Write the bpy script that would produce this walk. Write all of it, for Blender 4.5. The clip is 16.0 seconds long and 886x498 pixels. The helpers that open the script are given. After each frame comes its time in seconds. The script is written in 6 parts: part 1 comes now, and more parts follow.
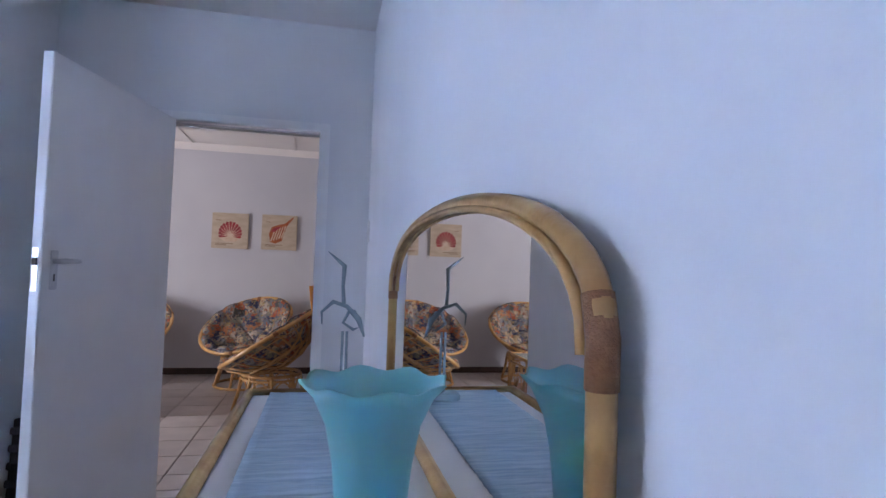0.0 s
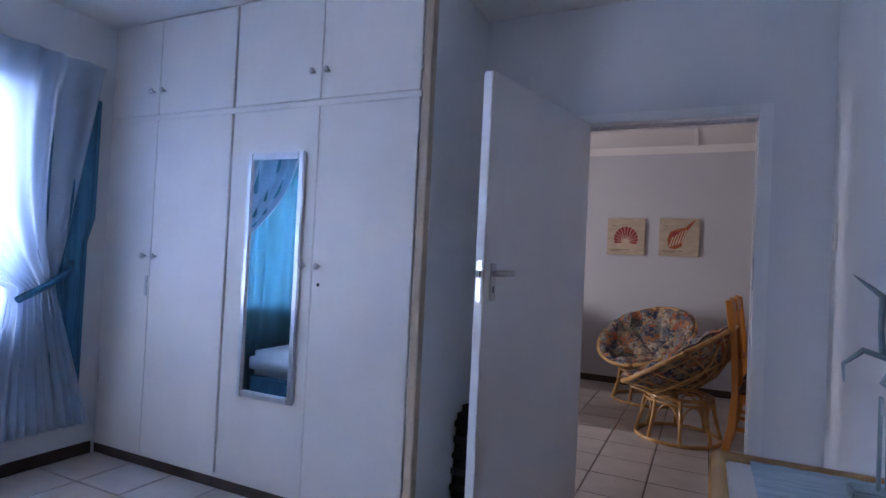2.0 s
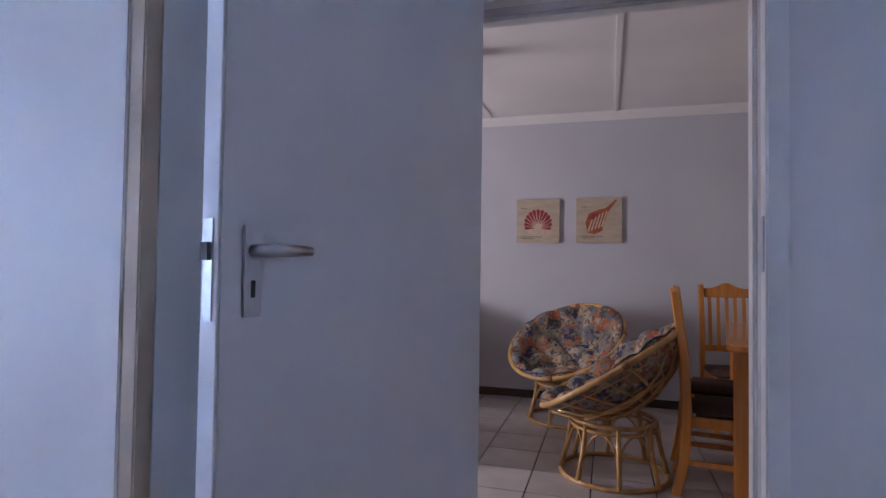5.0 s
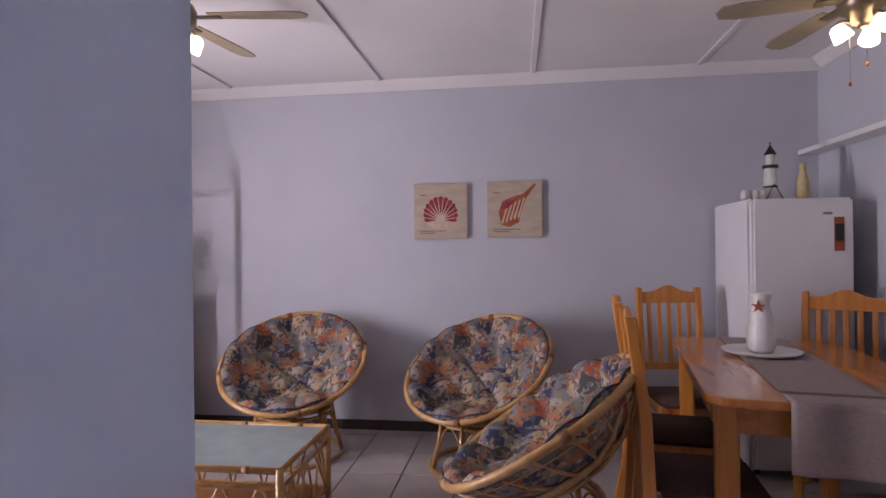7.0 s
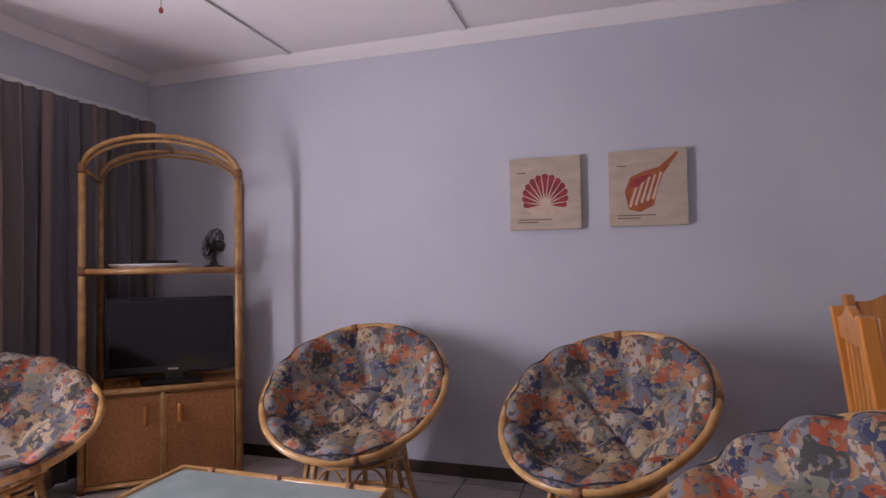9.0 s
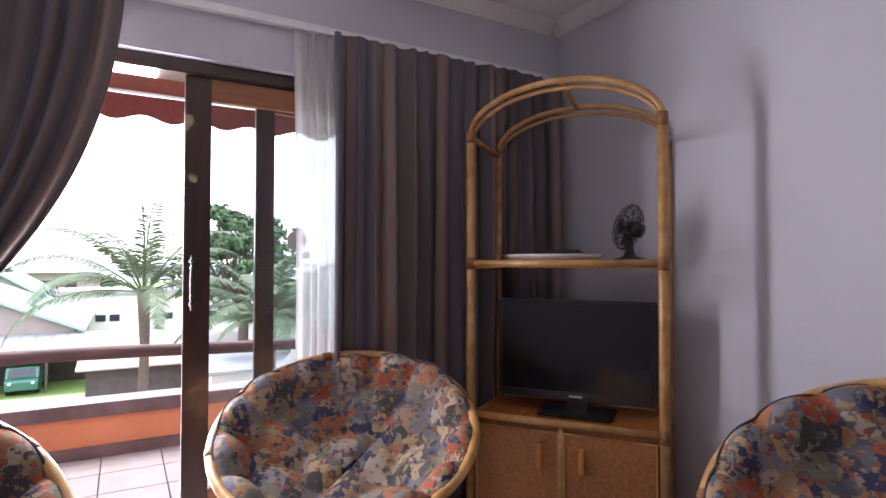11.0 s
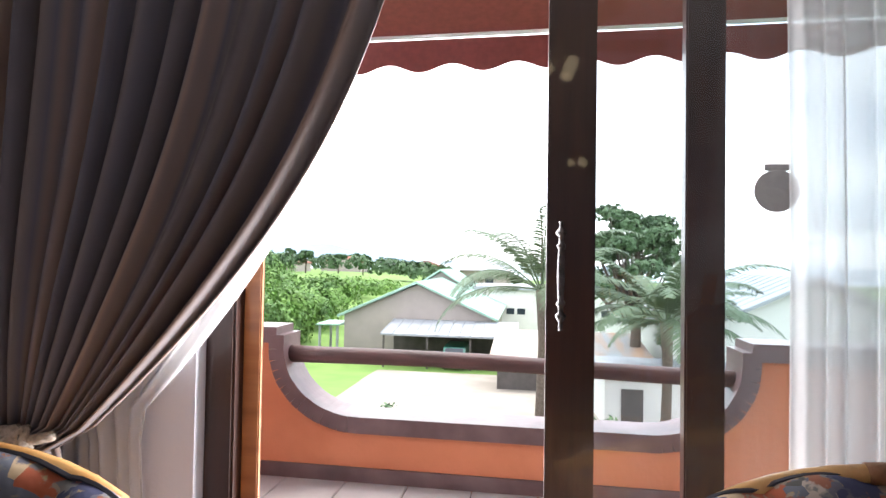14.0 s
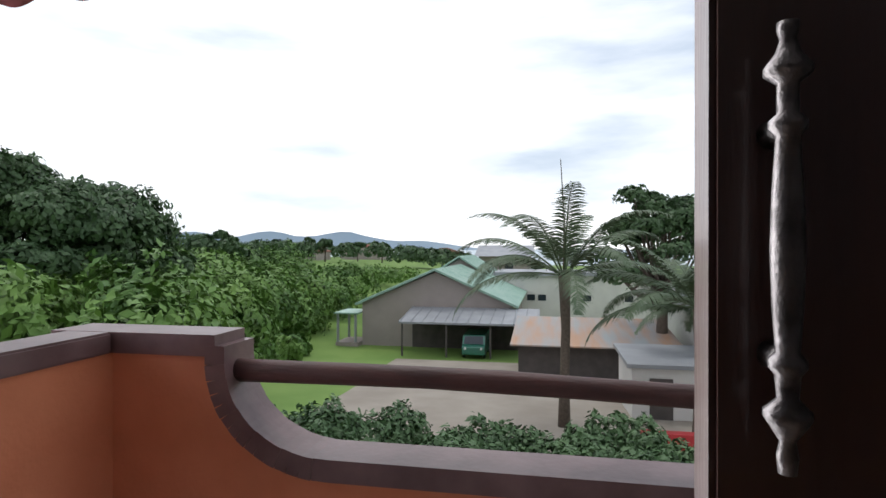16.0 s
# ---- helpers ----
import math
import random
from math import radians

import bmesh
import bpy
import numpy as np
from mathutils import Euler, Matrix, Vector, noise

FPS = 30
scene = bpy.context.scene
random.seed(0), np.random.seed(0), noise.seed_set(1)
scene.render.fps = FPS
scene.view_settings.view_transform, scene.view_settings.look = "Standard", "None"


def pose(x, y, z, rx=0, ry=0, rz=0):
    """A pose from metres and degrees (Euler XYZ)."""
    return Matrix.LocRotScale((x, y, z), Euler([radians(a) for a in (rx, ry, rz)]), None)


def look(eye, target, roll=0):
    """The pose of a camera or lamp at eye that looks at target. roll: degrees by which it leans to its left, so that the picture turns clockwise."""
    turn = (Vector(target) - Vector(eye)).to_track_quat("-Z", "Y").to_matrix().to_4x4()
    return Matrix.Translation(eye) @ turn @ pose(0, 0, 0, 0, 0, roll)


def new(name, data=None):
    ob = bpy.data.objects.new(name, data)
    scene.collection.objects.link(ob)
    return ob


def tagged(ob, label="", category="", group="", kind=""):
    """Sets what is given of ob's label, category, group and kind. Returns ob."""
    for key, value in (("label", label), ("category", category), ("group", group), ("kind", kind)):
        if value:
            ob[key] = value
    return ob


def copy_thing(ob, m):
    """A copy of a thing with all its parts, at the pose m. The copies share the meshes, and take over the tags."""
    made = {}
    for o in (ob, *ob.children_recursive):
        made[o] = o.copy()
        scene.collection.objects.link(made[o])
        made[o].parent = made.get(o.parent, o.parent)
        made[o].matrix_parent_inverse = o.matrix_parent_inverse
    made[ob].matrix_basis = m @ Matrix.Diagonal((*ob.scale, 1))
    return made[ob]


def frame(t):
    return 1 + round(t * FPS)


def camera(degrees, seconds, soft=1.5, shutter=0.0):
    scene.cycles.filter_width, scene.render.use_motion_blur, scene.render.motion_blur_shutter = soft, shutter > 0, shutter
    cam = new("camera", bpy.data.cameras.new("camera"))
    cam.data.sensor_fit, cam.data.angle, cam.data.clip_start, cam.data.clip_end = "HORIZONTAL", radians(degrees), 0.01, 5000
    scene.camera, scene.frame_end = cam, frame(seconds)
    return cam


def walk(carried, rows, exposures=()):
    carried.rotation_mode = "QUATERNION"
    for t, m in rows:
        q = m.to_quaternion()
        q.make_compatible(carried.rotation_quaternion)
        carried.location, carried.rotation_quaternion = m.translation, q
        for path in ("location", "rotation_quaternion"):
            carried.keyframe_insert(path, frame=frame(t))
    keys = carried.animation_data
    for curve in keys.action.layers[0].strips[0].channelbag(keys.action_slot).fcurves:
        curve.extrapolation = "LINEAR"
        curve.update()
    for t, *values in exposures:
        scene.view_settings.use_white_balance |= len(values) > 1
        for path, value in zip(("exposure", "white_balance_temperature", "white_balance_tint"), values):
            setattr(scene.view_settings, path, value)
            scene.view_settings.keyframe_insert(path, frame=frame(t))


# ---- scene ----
cam = camera(77.0, 16.0)
PATH = [
    (0, (0.772, -0.99, 1.285), (1.19, 0.965, 1.367), 1.9),
    (0.5, (0.723, -0.858, 1.307), (0.78, 1.14, 1.377), 2.6),
    (1, (0.736, -0.83, 1.317), (0.408, 1.143, 1.373), 2.4),
    (1.5, (0.648, -0.763, 1.318), (0.011, 1.132, 1.365), 2.7),
    (2, (0.525, -0.668, 1.324), (-0.332, 1.139, 1.361), 2.8),
    (2.5, (0.408, -0.537, 1.305), (-0.515, 1.237, 1.34), 2.7),
    (3, (0.353, -0.341, 1.276), (-0.576, 1.429, 1.314), 2.5),
    (3.5, (0.32, -0.084, 1.293), (-0.612, 1.686, 1.332), 2.1),
    (4, (0.323, 0.131, 1.267), (-0.573, 1.919, 1.311), 1.8),
    (4.5, (0.322, 0.389, 1.266), (-0.434, 2.24, 1.317), 1.3),
    (5, (0.322, 0.622, 1.258), (-0.246, 2.539, 1.314), 0.8),
    (5.2, (0.323, 0.721, 1.257), (-0.193, 2.652, 1.319), 0.5),
    (7.3, (0.228, 1.92, 1.395), (-0.011, 3.905, 1.397), -0.8),
    (7.5, (0.206, 2.006, 1.362), (-0.021, 3.993, 1.38), -0.9),
    (8, (0.165, 2.206, 1.3), (-0.084, 4.19, 1.342), -1.0),
    (8.5, (0.097, 2.463, 1.283), (-0.273, 4.428, 1.333), -1.0),
    (9, (0.058, 2.72, 1.295), (-0.53, 4.631, 1.343), -0.8),
    (9.5, (-0.082, 2.936, 1.322), (-0.964, 4.731, 1.368), -0.5),
    (10, (-0.197, 3.12, 1.277), (-1.425, 4.697, 1.34), 0.4),
    (10.2, (-0.3, 3.269, 1.282), (-1.64, 4.752, 1.341), 0.2),
    (12.3, (-1.148, 4.005, 1.228), (-3.136, 4.215, 1.28), 1.7),
    (12.5, (-1.249, 3.997, 1.222), (-3.242, 4.143, 1.277), 1.9),
    (13, (-1.586, 4.012, 1.229), (-3.585, 3.96, 1.279), 1.7),
    (13.5, (-1.829, 4.009, 1.234), (-3.816, 3.786, 1.284), 1.6),
    (14, (-2.008, 3.931, 1.212), (-3.983, 3.622, 1.257), 0.9),
    (14.5, (-2.298, 3.879, 1.217), (-4.268, 3.539, 1.267), 1.0),
    (15, (-2.514, 3.87, 1.199), (-4.482, 3.515, 1.25), 0.6),
    (15.5, (-2.751, 3.876, 1.189), (-4.716, 3.505, 1.216), 0.4),
    (16, (-2.913, 3.876, 1.185), (-4.877, 3.499, 1.182), -0.0),
]
walk(cam, [(t, look(eye, target, roll)) for t, eye, target, roll in PATH],
     exposures=[(0, 2.22, 6600, 15), (1, 1.95, 6600, 16), (2, 1.6, 6550, 17), (5.2, 1.85, 6450, 20), (7.3, 2.2, 6450, 25), (10.2, 2.15, 6400, 22), (12.3, 2.3, 6400, 13),
                (13.5, 2.2, 6450, 11), (14.2, 1.85, 6500, 10), (15, 1.05, 6500, 10), (15.5, 0.4, 6500, 10), (16, 0.05, 6500, 10)])

# ---- sky and light ----
world = bpy.data.worlds.new("overcast_sky")
scene.world = world
world.use_nodes = True
wn, wl = world.node_tree.nodes, world.node_tree.links
sky = wn.new("ShaderNodeTexSky")
sky.sky_type, sky.sun_disc = "NISHITA", False
sky.sun_elevation, sky.sun_rotation = radians(50), radians(-120)
wn["Background"].inputs["Strength"].default_value = 0.12
cloud = wn.new("ShaderNodeTexNoise")
cloud.inputs["Scale"].default_value, cloud.inputs["Detail"].default_value = 2.2, 6
wmap = wn.new("ShaderNodeMapping")
wmap.inputs["Scale"].default_value = (1, 1, 4.5)
wco = wn.new("ShaderNodeTexCoord")
wl.new(wco.outputs["Generated"], wmap.inputs["Vector"])
wl.new(wmap.outputs["Vector"], cloud.inputs["Vector"])
wramp = wn.new("ShaderNodeValToRGB")
wramp.color_ramp.elements[0].position, wramp.color_ramp.elements[0].color = 0.34, (5.6, 6.4, 7.5, 1)
wramp.color_ramp.elements[1].position, wramp.color_ramp.elements[1].color = 0.58, (10.6, 10.9, 11.3, 1)
wl.new(cloud.outputs["Fac"], wramp.inputs["Fac"])
wmix = wn.new("ShaderNodeMixRGB")
wmix.inputs["Fac"].default_value = 0.88
wl.new(sky.outputs["Color"], wmix.inputs["Color1"])
wl.new(wramp.outputs["Color"], wmix.inputs["Color2"])
wl.new(wmix.outputs["Color"], wn["Background"].inputs["Color"])


def lamp(name, kind, m, energy, colour, **more):
    data = bpy.data.lights.new(name, kind)
    data.energy, data.color = energy, colour
    for key, value in more.items():
        if key == "size":
            data.size = value
        elif key == "size_y":
            data.shape, data.size_y = "RECTANGLE", value
        elif key == "angle":
            data.angle = value
        elif key == "soft":
            data.shadow_soft_size = value
    ob = new(name, data)
    ob.matrix_world = m
    return ob


lamp("sun", "SUN", look((0, 0, 20), (6, 4, 0)), 0.8, (1, 0.97, 0.92), angle=radians(20))
# sky light entering by the sliding door and by the bedroom window
lamp("door_daylight", "AREA", look((-3.43, 3.65, 1.15), (0, 3.9, 0.95)), 23, (1.0, 0.97, 1.0), size=0.42, size_y=1.9)
lamp("window_daylight", "AREA", look((-3.14, -0.3, 1.5), (0, -0.3, 1.2)), 122, (1.0, 0.94, 1.0), size=2.6, size_y=1.25)


# ---- materials ----
def mat(name, c1, c2=None, scale=8.0, rough=0.6, metal=0.0, bump=0.0, bscale=None, stretch=(1, 1, 1), detail=5, lo=0.35, hi=0.65, vary=0.0, **more):
    """A paint or solid of two tones mixed by noise, with fine relief."""
    m = bpy.data.materials.new(name)
    m.use_nodes = True
    n, l = m.node_tree.nodes, m.node_tree.links
    p = n["Principled BSDF"]
    p.inputs["Roughness"].default_value, p.inputs["Metallic"].default_value = rough, metal
    for key, value in more.items():
        p.inputs[key.replace("_", " ")].default_value = value
    co = n.new("ShaderNodeTexCoord")
    mp = n.new("ShaderNodeMapping")
    mp.inputs["Scale"].default_value = stretch
    l.new(co.outputs["Object"], mp.inputs["Vector"])
    if c2 is None:
        c2 = tuple(v * 0.88 for v in c1)
    nz = n.new("ShaderNodeTexNoise")
    nz.inputs["Scale"].default_value, nz.inputs["Detail"].default_value = scale, detail
    l.new(mp.outputs["Vector"], nz.inputs["Vector"])
    rp = n.new("ShaderNodeValToRGB")
    rp.color_ramp.elements[0].position, rp.color_ramp.elements[0].color = lo, (*c1, 1)
    rp.color_ramp.elements[1].position, rp.color_ramp.elements[1].color = hi, (*c2, 1)
    l.new(nz.outputs["Fac"], rp.inputs["Fac"])
    out = rp.outputs["Color"]
    if vary:
        oi = n.new("ShaderNodeObjectInfo")
        hs = n.new("ShaderNodeHueSaturation")
        mr = n.new("ShaderNodeMapRange")
        mr.inputs["To Min"].default_value, mr.inputs["To Max"].default_value = 1 - vary, 1 + vary
        l.new(oi.outputs["Random"], mr.inputs["Value"])
        l.new(mr.outputs["Result"], hs.inputs["Value"])
        l.new(out, hs.inputs["Color"])
        out = hs.outputs["Color"]
    l.new(out, p.inputs["Base Color"])
    if bump:
        bn = n.new("ShaderNodeTexNoise")
        bn.inputs["Scale"].default_value, bn.inputs["Detail"].default_value = bscale or scale * 6, 4
        l.new(mp.outputs["Vector"], bn.inputs["Vector"])
        bp = n.new("ShaderNodeBump")
        bp.inputs["Strength"].default_value, bp.inputs["Distance"].default_value = bump, 0.01
        l.new(bn.outputs["Fac"], bp.inputs["Height"])
        l.new(bp.outputs["Normal"], p.inputs["Normal"])
    return m


def wood(name, c1, c2, axis=2, scale=5.0, rough=0.4, coat=0.2):
    st = [7.0, 7.0, 7.0]
    st[axis] = 0.6
    return mat(name, c1, c2, scale=scale, rough=rough, bump=0.06, stretch=tuple(st), detail=8, lo=0.3, hi=0.7, vary=0.1, Coat_Weight=coat)


M_WALL = mat("lilac_grey_wall_paint", (0.52, 0.53, 0.60), (0.56, 0.57, 0.63), 1.5, 0.85, bump=0.12, bscale=55)
M_BWALL = mat("pale_blue_wall_paint", (0.66, 0.67, 0.70), (0.70, 0.71, 0.74), 1.5, 0.8, bump=0.12, bscale=55)
M_CEIL = mat("white_ceiling_paint", (0.80, 0.78, 0.78), (0.74, 0.72, 0.73), 1.2, 0.9, bump=0.05)
M_TRIM = mat("white_gloss_paint", (0.78, 0.78, 0.79), (0.72, 0.72, 0.74), 6, 0.4, bump=0.04)
M_DOOR = mat("grey_white_door_paint", (0.70, 0.70, 0.71), (0.66, 0.66, 0.68), 3, 0.45, bump=0.05)
M_WARD = mat("cream_wardrobe_paint", (0.69, 0.66, 0.645), (0.64, 0.615, 0.61), 2.5, 0.5, bump=0.06)
M_CREAM = mat("cream_edge_trim", (0.55, 0.44, 0.34), (0.48, 0.38, 0.30), 6, 0.6)
M_DARK = mat("dark_brown_skirting", (0.035, 0.022, 0.018), (0.06, 0.035, 0.03), 9, 0.45, bump=0.1)
M_TILE = mat("pale_ceramic_tile", (0.52, 0.47, 0.46), (0.44, 0.40, 0.40), 5, 0.28, bump=0.05, bscale=30, vary=0.07)
M_GROUT = mat("dark_tile_grout", (0.10, 0.085, 0.08), (0.07, 0.06, 0.06), 20, 0.9)
M_RATTAN = mat("honey_rattan_cane", (0.56, 0.33, 0.12), (0.38, 0.19, 0.06), 14, 0.38, bump=0.1, stretch=(1, 1, 1), vary=0.08, Coat_Weight=0.3)
M_BIND = mat("rattan_binding", (0.30, 0.13, 0.05), (0.20, 0.08, 0.03), 60, 0.55, bump=0.3)
M_PINE = wood("varnished_pine", (0.68, 0.28, 0.055), (0.50, 0.18, 0.032), 2, 4.0, 0.3, 0.4)
M_PINEX = wood("varnished_pine_top", (0.58, 0.22, 0.05), (0.42, 0.14, 0.03), 1, 4.0, 0.22, 0.5)
M_CANE = mat("woven_cane_panel", (0.40, 0.17, 0.055), (0.28, 0.11, 0.035), 60, 0.5, bump=0.35, bscale=160)
M_TVB = mat("black_plastic", (0.012, 0.012, 0.014), (0.018, 0.018, 0.02), 30, 0.3)
M_SCREEN = mat("dark_screen_glass", (0.006, 0.007, 0.01), (0.008, 0.009, 0.012), 5, 0.12)
M_CHROME = mat("brushed_steel", (0.55, 0.56, 0.58), (0.48, 0.49, 0.52), 30, 0.3, 1.0, bump=0.03)
M_PEWTER = mat("tarnished_pewter", (0.13, 0.125, 0.125), (0.06, 0.057, 0.057), 40, 0.42, 1.0, bump=0.15)
M_SILVER = mat("silver_mirror_frame", (0.62, 0.64, 0.68), (0.55, 0.57, 0.62), 25, 0.3, 0.8, bump=0.05)
M_MIRROR = mat("mirror_glass", (0.9, 0.92, 0.92), (0.9, 0.92, 0.92), 1, 0.015, 1.0)
M_FRIDGE = mat("white_fridge_enamel", (0.78, 0.78, 0.80), (0.75, 0.75, 0.78), 4, 0.3, bump=0.03, bscale=200)
M_SEAL = mat("grey_rubber_seal", (0.25, 0.25, 0.27), None, 20, 0.7)
M_PORC = mat("white_glazed_ceramic", (0.80, 0.78, 0.77), (0.70, 0.68, 0.67), 14, 0.35, bump=0.25, bscale=40)
M_STAR = mat("rust_red_starfish", (0.42, 0.11, 0.05), (0.30, 0.07, 0.03), 50, 0.8, bump=0.4)
M_LINEN = mat("taupe_linen_runner", (0.40, 0.32, 0.30), (0.34, 0.27, 0.26), 90, 0.9, bump=0.2, bscale=300)
M_LINENB = mat("dark_runner_band", (0.16, 0.13, 0.13), None, 90, 0.9, bump=0.2, bscale=300)
M_SEAT = mat("dark_brown_seat_fabric", (0.05, 0.025, 0.02), (0.08, 0.04, 0.03), 60, 0.9, bump=0.2)
M_MAHOG = wood("dark_mahogany_frame", (0.038, 0.013, 0.009), (0.017, 0.007, 0.006), 2, 5.0, 0.35, 0.3)
M_MERANTI = wood("orange_meranti_rail", (0.34, 0.13, 0.045), (0.22, 0.075, 0.025), 1, 5.0, 0.4, 0.3)
M_TERRA = mat("terracotta_plaster", (0.70, 0.245, 0.125), (0.60, 0.19, 0.09), 2.2, 0.85, bump=0.25, bscale=40)
M_CAP = mat("brown_painted_capping", (0.19, 0.115, 0.115), (0.12, 0.065, 0.065), 5, 0.34, bump=0.12, bscale=30)
M_POLE = mat("brown_painted_pole", (0.11, 0.047, 0.042), (0.065, 0.03, 0.028), 6, 0.55, bump=0.3, bscale=25, stretch=(3, 0.6, 3))
M_AWN = mat("maroon_awning_canvas", (0.24, 0.055, 0.05), (0.20, 0.045, 0.042), 30, 0.9, bump=0.1, bscale=200)
M_AQUA = mat("frosted_aqua_glass", (0.16, 0.50, 0.56), (0.22, 0.56, 0.60), 6, 0.45, Transmission_Weight=0.25, Subsurface_Weight=0.2)
M_BLUERUN = mat("blue_grey_woven_runner", (0.30, 0.40, 0.50), (0.42, 0.52, 0.60), 12, 0.9, bump=0.4, bscale=40, stretch=(0.6, 9, 1))
M_BIRD = mat("grey_blue_painted_metal", (0.20, 0.27, 0.33), (0.28, 0.35, 0.40), 20, 0.5, 0.4)
M_CASE = mat("charcoal_suitcase_nylon", (0.018, 0.022, 0.028), (0.03, 0.035, 0.042), 60, 0.75, bump=0.25)
M_BED = mat("pale_blue_bedspread", (0.42, 0.55, 0.68), (0.36, 0.48, 0.62), 14, 0.9, bump=0.4)
M_TEAL = mat("teal_blue_curtain", (0.05, 0.22, 0.36), (0.04, 0.16, 0.28), 10, 0.85, bump=0.2, stretch=(1, 6, 0.3))
M_FANB = mat("beige_fan_blade", (0.36, 0.30, 0.20), (0.30, 0.25, 0.17), 8, 0.45)
M_FANM = mat("antique_brass", (0.26, 0.21, 0.15), (0.20, 0.16, 0.11), 20, 0.35, 0.8)
M_ROPE = mat("beige_braided_rope", (0.40, 0.34, 0.28), (0.26, 0.22, 0.18), 70, 0.9, bump=0.6, bscale=120)
M_CORD = mat("dark_piping_cord", (0.045, 0.045, 0.06), None, 40, 0.9)
M_PAPER = mat("magazine_paper", (0.55, 0.52, 0.48), (0.25, 0.30, 0.38), 30, 0.6)
M_PLASTIC = mat("white_plastic", (0.75, 0.75, 0.74), None, 10, 0.45)


def glow(name, colour, strength):
    m = bpy.data.materials.new(name)
    m.use_nodes = True
    p = m.node_tree.nodes["Principled BSDF"]
    p.inputs["Base Color"].default_value = (0.9, 0.85, 0.75, 1)
    p.inputs["Emission Color"].default_value = (*colour, 1)
    p.inputs["Emission Strength"].default_value = strength
    return m


M_BULB = glow("lit_frosted_glass_shade", (1.0, 0.80, 0.48), 2.2)


def glassy(name, colour, rough, clear):
    """Thin glass: mostly clear, with a gloss on it."""
    m = bpy.data.materials.new(name)
    m.use_nodes = True
    n, l = m.node_tree.nodes, m.node_tree.links
    tr = n.new("ShaderNodeBsdfTransparent")
    tr.inputs["Color"].default_value = (*colour, 1)
    gl = n.new("ShaderNodeBsdfGlossy")
    gl.inputs["Roughness"].default_value = rough
    fr = n.new("ShaderNodeFresnel")
    fr.inputs["IOR"].default_value = clear
    mx = n.new("ShaderNodeMixShader")
    l.new(fr.outputs["Fac"], mx.inputs["Fac"])
    l.new(tr.outputs["BSDF"], mx.inputs[1])
    l.new(gl.outputs["BSDF"], mx.inputs[2])
    l.new(mx.outputs["Shader"], n["Material Output"].inputs["Surface"])
    return m


M_GLASS = glassy("window_glass", (0.93, 0.96, 0.97), 0.02, 1.4)
M_TGLASS = mat("frosted_table_glass", (0.30, 0.36, 0.36), (0.26, 0.32, 0.32), 9, 0.12, bump=0.05)


def sheer(name, colour, through_part):
    m = bpy.data.materials.new(name)
    m.use_nodes = True
    n, l = m.node_tree.nodes, m.node_tree.links
    d = n.new("ShaderNodeBsdfDiffuse")
    d.inputs["Color"].default_value = (*colour, 1)
    t = n.new("ShaderNodeBsdfTranslucent")
    t.inputs["Color"].default_value = (*colour, 1)
    tr = n.new("ShaderNodeBsdfTransparent")
    a, b = n.new("ShaderNodeMixShader"), n.new("ShaderNodeMixShader")
    a.inputs["Fac"].default_value, b.inputs["Fac"].default_value = 0.6, through_part
    l.new(d.outputs["BSDF"], a.inputs[1])
    l.new(t.outputs["BSDF"], a.inputs[2])
    l.new(a.outputs["Shader"], b.inputs[1])
    l.new(tr.outputs["BSDF"], b.inputs[2])
    l.new(b.outputs["Shader"], n["Material Output"].inputs["Surface"])
    return m


M_SHEER = sheer("white_voile", (0.82, 0.82, 0.82), 0.42)
M_TSHEER = sheer("sea_blue_lined_voile", (0.15, 0.33, 0.41), 0.02)
M_BSHEER = sheer("pale_blue_voile", (0.67, 0.77, 0.89), 0.15)


def stripes(name):
    """Curtain cloth with soft vertical stripes of taupe, slate and sand."""
    m = bpy.data.materials.new(name)
    m.use_nodes = True
    n, l = m.node_tree.nodes, m.node_tree.links
    p = n["Principled BSDF"]
    p.inputs["Roughness"].default_value = 0.85
    uv = n.new("ShaderNodeUVMap")
    mp = n.new("ShaderNodeMapping")
    mp.inputs["Scale"].default_value = (5.5, 0.03, 1)
    nz = n.new("ShaderNodeTexNoise")
    nz.inputs["Scale"].default_value, nz.inputs["Detail"].default_value = 1.6, 3
    rp = n.new("ShaderNodeValToRGB")
    el = rp.color_ramp.elements
    el[0].position, el[0].color = 0.28, (0.08, 0.08, 0.105, 1)
    el[1].position, el[1].color = 0.75, (0.40, 0.33, 0.29, 1)
    for pos, c in ((0.42, (0.18, 0.15, 0.145)), (0.5, (0.125, 0.125, 0.16)), (0.58, (0.29, 0.21, 0.18)), (0.66, (0.19, 0.18, 0.19))):
        el.new(pos).color = (*c, 1)
    l.new(uv.outputs["UV"], mp.inputs["Vector"])
    l.new(mp.outputs["Vector"], nz.inputs["Vector"])
    l.new(nz.outputs["Fac"], rp.inputs["Fac"])
    l.new(rp.outputs["Color"], p.inputs["Base Color"])
    t = n.new("ShaderNodeBsdfTranslucent")
    mx = n.new("ShaderNodeMixShader")
    mx.inputs["Fac"].default_value = 0.12
    l.new(rp.outputs["Color"], t.inputs["Color"])
    l.new(p.outputs["BSDF"], mx.inputs[1])
    l.new(t.outputs["BSDF"], mx.inputs[2])
    l.new(mx.outputs["Shader"], n["Material Output"].inputs["Surface"])
    return m


M_CURT = stripes("striped_curtain_cloth")


